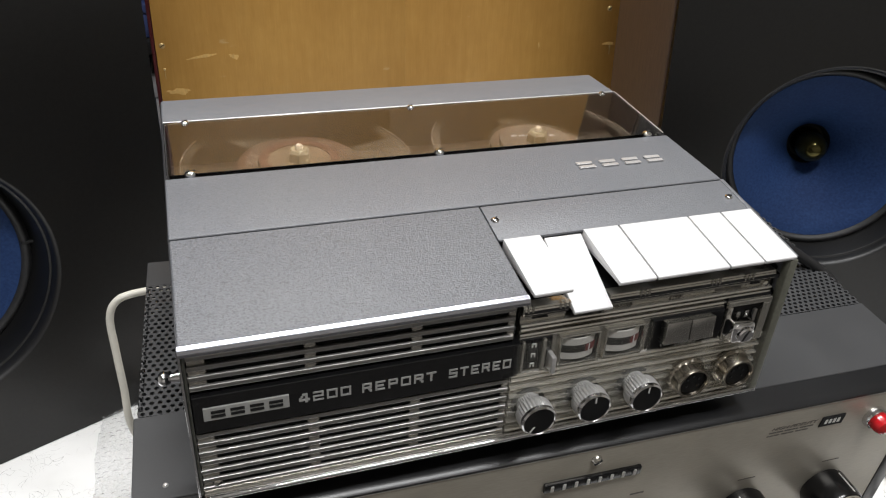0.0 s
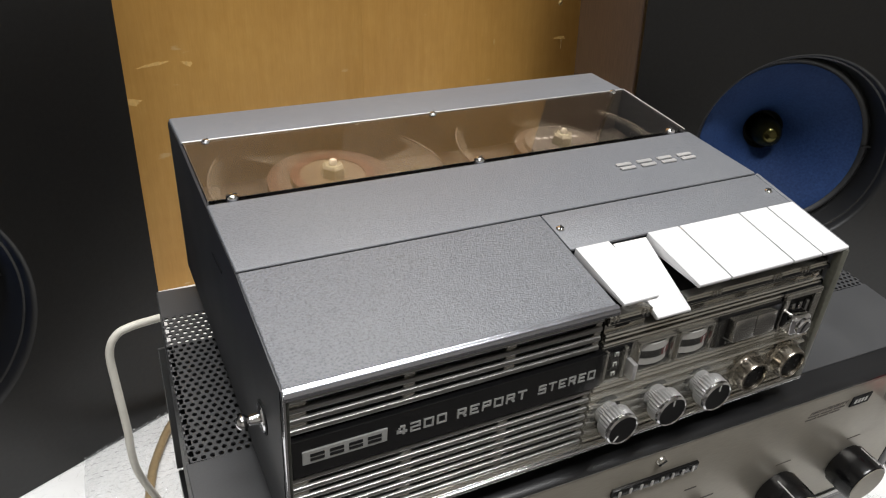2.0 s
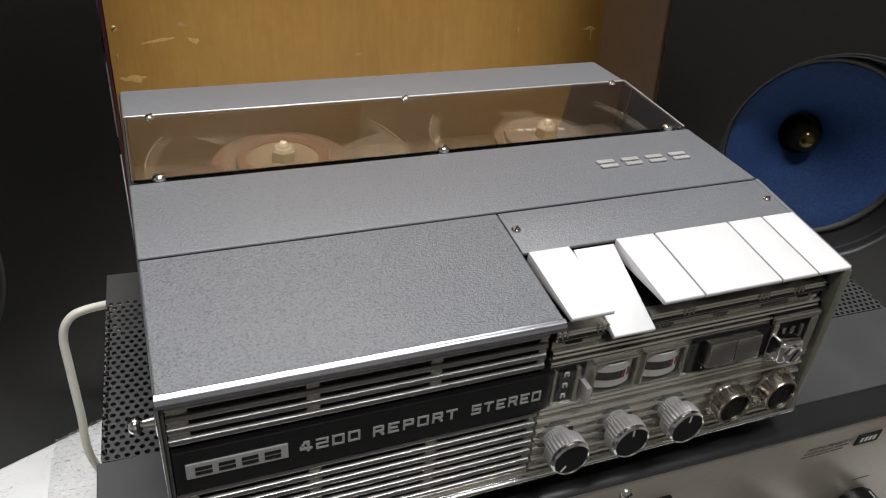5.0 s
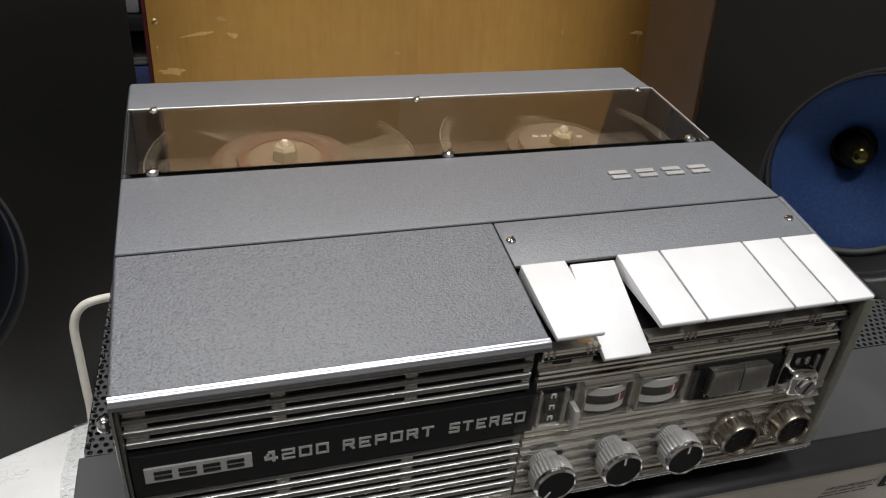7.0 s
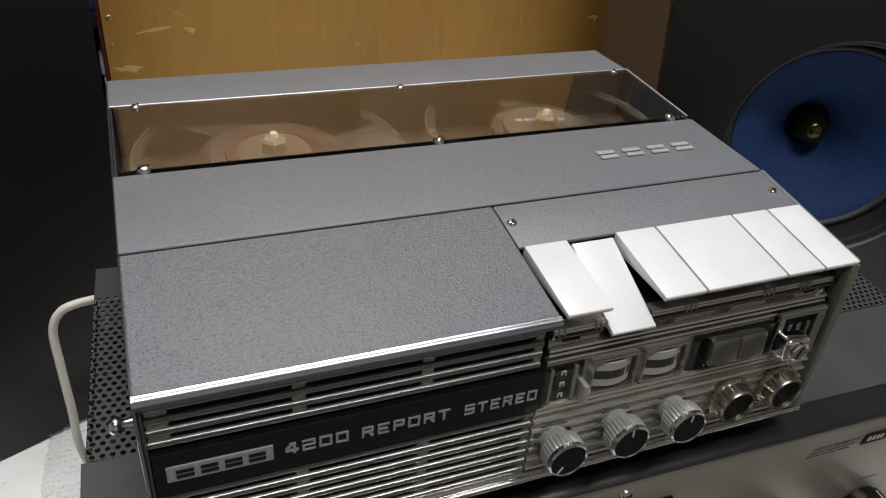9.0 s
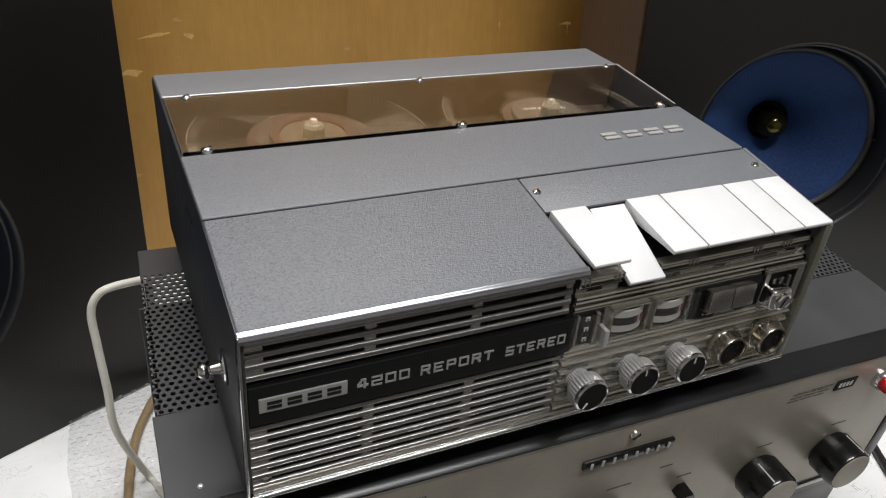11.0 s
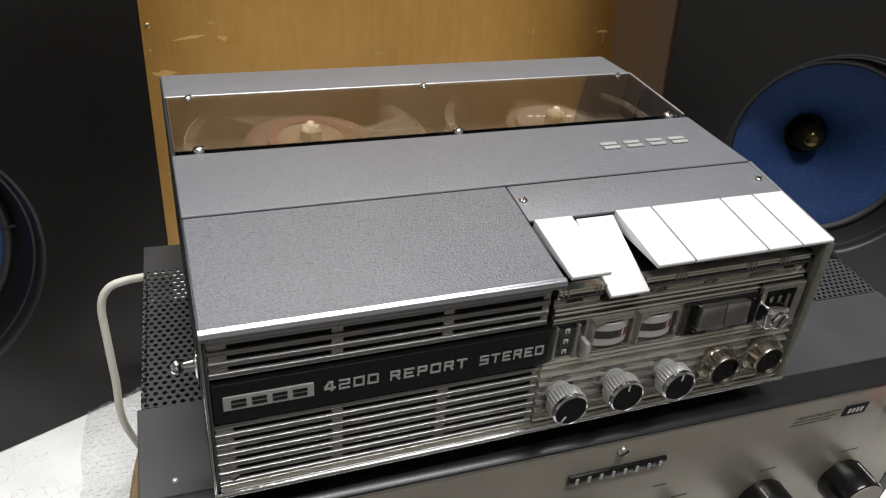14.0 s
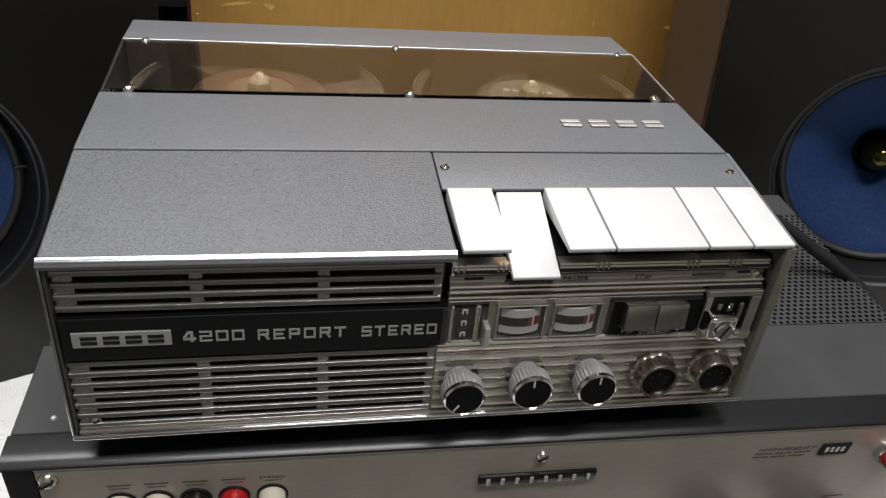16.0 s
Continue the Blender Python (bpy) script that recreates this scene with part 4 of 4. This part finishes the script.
for i in range(4):
    x = 0.0095 + 0.0077 * i
    b = box(x, -0.0001, 0.0456, x + 0.0056, 0.0002, 0.0469, 0, 1, FM)
    box(x, -0.0001, 0.0478, x + 0.0056, 0.0002, 0.0491, 0, 1, FM, b)
    part("block", b, BLACK_MATT, plate)
LM = FM @ Matrix.Translation((0, 0.0008, 0))
part("lettering", square_letters("4200", 0.0448, 0.0668, 0.0448, 0.0496, 0.0004, LM), NAME_PRINT, band)
part("lettering", square_letters("REPORT", 0.0714, 0.1046, 0.0445, 0.0493, 0.0004, LM), NAME_PRINT, band)
part("lettering", square_letters("STEREO", 0.1105, 0.1400, 0.0442, 0.0490, 0.0004, LM), NAME_PRINT, band)

# right half of the front: ribbed champagne panel behind clear acrylic
RX0, RX1 = 0.1412, 0.2788
part("control_panel", box(RX0, 0.0022, 0.0026, RX1, 0.0086, 0.0385, 0.0003, 1, FM), SATIN, rec, "champagne control panel")
part("middle_panel", box(RX0 + 0.003, 0.0034, 0.0386, 0.2530, 0.0086, 0.0575, 0.0003, 1, FM), SATIN, rec)
lp = box(RX0 + 0.003, 0.0052, 0.0576, RX1 - 0.001, 0.0088, 0.0640, 0.0, 1, FM)
for x0, x1 in ((RX0 + 0.003, 0.1664), (0.1870, RX1 - 0.001)):
    box(x0, 0.0052, 0.0641, x1, 0.0088, 0.0742, 0.0, 1, FM, lp)
part("legend_panel", lp, SATIN, rec, "champagne legend strip under the keys")
for h in (*[0.0042 + 0.0052 * i for i in range(7)], 0.0376):
    out = [(0.0023, h + 0.0014), (0.0010, h + 0.0009), (0.0005, h), (0.0010, h - 0.0009), (0.0023, h - 0.0014)]
    part("rib", prism(out, RX0, RX1, FM), SATIN, rec)
    out = [(0.0023, h + 0.0031), (0.0017, h + 0.0028), (0.0015, h + 0.0025), (0.0017, h + 0.0022), (0.0023, h + 0.0019)]
    if h < 0.035:
        part("fine_rib", prism(out, RX0, RX1 - 0.0015, FM), SATIN, rec)
for h in (0.0588, 0.0618, 0.0640, 0.0702, 0.0722, 0.0736):
    out = [(0.0053, h + 0.0010), (0.0034, h + 0.0007), (0.0030, h), (0.0034, h - 0.0007), (0.0053, h - 0.0010)]
    for x0, x1 in ((RX0 + 0.003, 0.1664), (0.1870, RX1 - 0.001)) if h > 0.065 else ((RX0 + 0.003, RX1 - 0.001),):
        part("rib", prism(out, x0, x1, FM), SATIN, rec)
part("panel_shadow_gap", box(RX1, 0.0060, 0.0026, W - 0.0024, 0.0090, 0.0742, 0, 1, FM), BLACK_MATT, rec)
PM = FM @ Matrix.Translation((0, 0.0052, 0))
for word, x, w in (("PAUSE", 0.1955, 0.0105), ("STOP", 0.2245, 0.0075)):
    part("lettering", lettering(word, x - w / 2, x + w / 2, 0.0652, 0.0667, 0.0003, PM), PRINT, rec)
part("print_bar", box(0.2460, 0.0049, 0.0654, 0.2606, 0.0053, 0.0665, 0, 1, FM), PRINT, rec)
part("print_bar", box(0.2660, 0.0049, 0.0664, 0.2715, 0.0053, 0.0674, 0, 1, FM), BLACK_MATT, rec)
part("print_bar", box(0.1500, 0.0049, 0.0664, 0.1575, 0.0053, 0.0674, 0, 1, FM), BLACK_MATT, rec)
slotted_screw("screw", rec, FM @ pose(0.2752, 0.0048, 0.0655, 90, 0, 0), 0.0023, 0.0010, SATIN, "small screw", 1.0)
for x in (0.1462, 0.1640, 0.2046, 0.2430, 0.2618):
    for k in range(3):
        part("guide_rib", box(x + 0.0022 * k - 0.0022, 0.0024, 0.0712, x + 0.0022 * k - 0.0012, 0.0052, 0.0746, 0.0003, 1, FM), SATIN, rec)

# clear acrylic plate over the controls, with a raised ring round each knob
part("clear_cover", box(RX0 - 0.004, -0.0012, 0.0030, W - 0.0048, 0.0000, 0.0390, 0.0004, 1, FM), CLEAR, rec, "clear acrylic front plate").visible_shadow = False
part("clear_cover", box(RX0 + 0.0005, -0.0012, 0.0394, 0.2118, 0.0000, 0.0572, 0.0004, 1, FM), CLEAR, rec, "clear acrylic meter window").visible_shadow = False
for bx, bz in ((0.1515, 0.0201), (0.1800, 0.0210), (0.2079, 0.0209)):
    part("clear_boss", lathe([(0.0100, -0.001), (0.0102, 0.0028), (0.0108, 0.0034), (0.0122, 0.0034), (0.0130, 0.0026), (0.0134, 0.0)], 48, FM @ pose(bx, -0.0012, bz, 90, 0, 0)), CLEAR_RING, rec, "clear ring round the knob").visible_shadow = False

# tape counter
part("counter_window", box(0.1452, 0.0028, 0.0390, 0.1608, 0.0086, 0.0568, 0.0004, 1, FM), BLACK, rec, "dark counter window")
ctr = part("counter_drum", lathe([(0.0, 0), (0.0065, 0), (0.0065, 0.0044), (0, 0.0044)], 30, FM @ pose(0.1488, 0.0078, 0.0479, 0, 90, 0)), BLACK_MATT, rec, "black counter drum with white figures")
for k in (-1, 0, 1):
    b = box(0.1498, 0.0010, 0.0474 + 0.0056 * k, 0.1503, 0.0016, 0.0494 + 0.0056 * k, 0, 1, FM)
    box(0.1514, 0.0010, 0.0474 + 0.0056 * k, 0.1519, 0.0016, 0.0494 + 0.0056 * k, 0, 1, FM, b)
    box(0.1498, 0.0010, 0.0490 + 0.0056 * k, 0.1519, 0.0016, 0.0494 + 0.0056 * k, 0, 1, FM, b)
    part("figure", b, PRINT_WHITE, ctr)
part("counter_frame", box(0.1553, 0.0008, 0.0392, 0.1572, 0.0030, 0.0566, 0.0004, 1, FM), SATIN, rec)
part("counter_frame", box(0.1452, 0.0008, 0.0392, 0.1466, 0.0030, 0.0566, 0.0004, 1, FM), SATIN, rec)
part("reset_lever", box(0.1588, -0.0030, 0.0388, 0.1612, 0.0040, 0.0482, 0.0006, 2, FM), SILVER, rec, "small silver reset lever")

# two level meters
for mx in (0.1640, 0.1876):
    mt = part("level_meter", box(mx, 0.0032, 0.0392, mx + 0.0208, 0.0086, 0.0560, 0.0004, 1, FM), BLACK_MATT, rec, "small level meter with a curved scale")
    part("scale_drum", lathe([(0.0164, -0.0062), (0.0168, -0.0058), (0.0168, 0.0058), (0.0164, 0.0062)], 60, FM @ pose(mx + 0.0104, 0.0178, 0.0478)), SCALE_WHITE, mt, "white curved scale")
    part("scale_band", lathe([(0.01684, -0.0021), (0.01692, -0.0021), (0.01692, 0.0021), (0.01684, 0.0021)], 60, FM @ pose(mx + 0.0104, 0.0178, 0.0478)), BLACK_MATT, mt, "black band on the scale")
    b = bmesh.new()
    arc = [math.radians(a) for a in range(-80, -49, 3)]
    vs = [[b.verts.new((0.01700 * math.cos(a), 0.01700 * math.sin(a), z)) for a in arc] for z in (-0.0021, 0.0021)]
    for i in range(len(arc) - 1):
        b.faces.new((vs[0][i], vs[0][i + 1], vs[1][i + 1], vs[1][i]))
    b.transform(FM @ pose(mx + 0.0104, 0.0178, 0.0478))
    part("red_zone", b, SCALE_RED, mt, "red end of the scale")
    part("pointer", box(-0.0002, -0.0173, -0.0021, 0.0002, -0.0170, 0.0021, 0, 1, FM @ pose(mx + 0.0104, 0.0178, 0.0478, 0, 0, 17)), KEY_WHITE, mt, "white pointer")
    for f in ((mx, 0.0394, mx + 0.0009, 0.0558), (mx + 0.0199, 0.0394, mx + 0.0208, 0.0558), (mx, 0.0552, mx + 0.0208, 0.0560), (mx, 0.0392, mx + 0.0208, 0.0400)):
        part("meter_frame", box(f[0], 0.0010, f[1], f[2], 0.0042, f[3], 0.0002, 1, FM), SATIN, mt)

# track selector buttons
bp = part("button_plate", box(0.2120, 0.0018, 0.0372, 0.2528, 0.0086, 0.0564, 0.0006, 1, FM), FACE_BLACK, rec, "black plate with two silver buttons")
for x0 in (0.2170, 0.2306):
    part("selector_button", prism([(0.0020, 0.0435), (-0.0042, 0.0452), (-0.0032, 0.0572), (0.0020, 0.0560)], x0, x0 + 0.0132, FM, None, 0.0005), BUTTON, bp, "square silver push button")
part("lettering", lettering("STEREO", 0.2272, 0.2392, 0.0386, 0.0404, 0.0003, FM @ Matrix.Translation((0, 0.0018, 0))), PRINT_WHITE, bp)
for a, b_ in ((0.2192, 0.2197), (0.2212, 0.2244), (0.2384, 0.2412), (0.2440, 0.2448)):
    part("print_bar", box(a, 0.0014, 0.0400, b_, 0.0018, 0.0402 if b_ - a > 0.001 else 0.0411, 0, 1, FM), PRINT_WHITE, bp)

# rotary speed switch in its frame
fr = part("switch_frame", box(0.2535, 0.0026, 0.0350, 0.2790, 0.0086, 0.0612, 0.0004, 1, FM), FACE_BLACK, rec, "black switch recess with pale slots")
for f in ((0.2531, 0.0575, 0.2782, 0.0604), (0.2738, 0.0345, 0.2782, 0.0574), (0.2531, 0.0352, 0.2562, 0.0574)):
    part("frame_bar", box(f[0], 0.0004, f[1], f[2], 0.0028, f[3], 0.0004, 1, FM), SATIN, fr)
for k in range(3):
    part("slot_mark", box(0.2597 + 0.0050 * k, 0.0010, 0.0440, 0.2617 + 0.0050 * k, 0.0028, 0.0534, 0.0003, 1, FM), BUTTON, fr, "pale slot mark")
SM = FM @ pose(0.2595, 0, 0.0462) @ pose(0, 0, 0, 90, 0, 0)
sk = part("speed_knob", box(-0.0062, -0.0056, -0.0040, 0.0062, 0.0056, 0.0072, 0.0020, 3, SM), CHROME, rec, "chromed square speed knob")
part("knob_face", lathe([(0.0046, 0.0070), (0.0045, 0.0086), (0.0038, 0.0092), (0.0034, 0.0088), (0, 0.0086)], 32, SM), CHROME, sk, "round polished face")
part("coin_slot", box(-0.0005, -0.0034, 0.0084, 0.0005, 0.0034, 0.0089, 0.0001, 1, SM @ pose(0, 0, 0, 0, 0, -25)), BLACK_MATT, sk)


def dial(x, h, turn):
    """A knurled silver knob with a black face and a pale pointer."""
    m = FM @ pose(x, 0.0052, h, 90, 0, 0)
    flutes = 32
    k = part("control_knob", lathe([(0.0060, 0.0038), (0.0060, 0.0088), (0.0083, 0.0092), (0.0089, 0.0104), (0.0088, 0.0152), (0.0086, 0.0160)], flutes * 4, m, None, lambda a, r: r * (1 - 0.045 * (1 + math.cos(flutes * a)) / 2)), KNURL, rec, "knurled silver knob with a black face")
    part("bezel", lathe([(0.0086, 0.0158), (0.0085, 0.0172), (0.0078, 0.0180), (0.0074, 0.0174)], 48, m), CHROME, k, "bright bezel")
    part("face", lathe([(0.0076, 0.0168), (0.0074, 0.0175), (0, 0.0175)], 48, m), FACE_BLACK, k, "black face")
    part("pointer", box(-0.0004, 0.0036, 0.0174, 0.0004, 0.0071, 0.0178, 0.0001, 1, m @ pose(0, 0, 0, 0, 0, turn)), PRINT_WHITE, k, "pale pointer line")
    part("collar", lathe([(0.0086, 0.002), (0.0086, 0.0036), (0.0080, 0.0040), (0.0064, 0.0040)], 40, m), BLACK_MATT, k)


dial(0.1515, 0.0201, 145)
dial(0.1800, 0.0210, 3)
dial(0.2079, 0.0209, -2)


def socket(x, h):
    m = FM @ pose(x, 0.0052, h, 90, 0, 0)
    lobes = 12
    k = part("din_socket", lathe([(0.0106, 0.002), (0.0106, 0.0058), (0.0098, 0.0066), (0.0092, 0.0072), (0.0090, 0.0118), (0.0084, 0.0130), (0.0075, 0.0130), (0.0071, 0.0118), (0.0070, 0.0080)], lobes * 6, m, None, lambda a, r: r * (1 - (0.06 if r > 0.0095 else 0.0) * (1 + math.cos(lobes * a)) / 2)), SOCKET_METAL, rec, "screw-ring metal socket with a black insert")
    part("insert", lathe([(0.0074, 0.0108), (0.0066, 0.0114), (0, 0.0114)], 40, m), FACE_BLACK, k, "black socket insert")
    for a in (-60, 0, 60, 120, 240):
        part("pin_hole", lathe([(0, 0.0118), (0.0006, 0.0118), (0.0007, 0.0113)], 10, m @ pose(0.0036 * math.sin(radians(a)), 0.0036 * math.cos(radians(a)), 0)), BLACK, k)


socket(0.2374, 0.0196)
socket(0.2636, 0.0200)
for i, x in enumerate((0.1440, 0.1735, 0.2020, 0.2225, 0.2505)):
    part("print_bar", box(x - 0.0012, 0.0026, 0.0094, x + 0.0012, 0.0030, 0.0104, 0, 1, FM), RED if i < 2 else PRINT, rec)

# strap stud on the side wall
st = part("strap_stud", lathe([(0.0064, 0.0), (0.0064, 0.0008), (0.0058, 0.0014), (0.0026, 0.0018), (0.0020, 0.0056), (0.0024, 0.0062), (0.0031, 0.0072), (0.0034, 0.0084), (0.0031, 0.0096), (0.0022, 0.0106), (0, 0.0111)], 24), CHROME, rec, "chromed strap stud with a round head", pose(0.0, 0.0285, 0.0455, 0, -90, 0))
part("stud_washer", lathe([(0.0076, 0.0), (0.0076, 0.0004), (0.0066, 0.0006)], 24), BLACK_MATT, st)
part("side_slot", box(-0.0004, 0.088, 0.082, 0.0, 0.108, 0.084, 0.0002, 1), BLACK_MATT, rec)
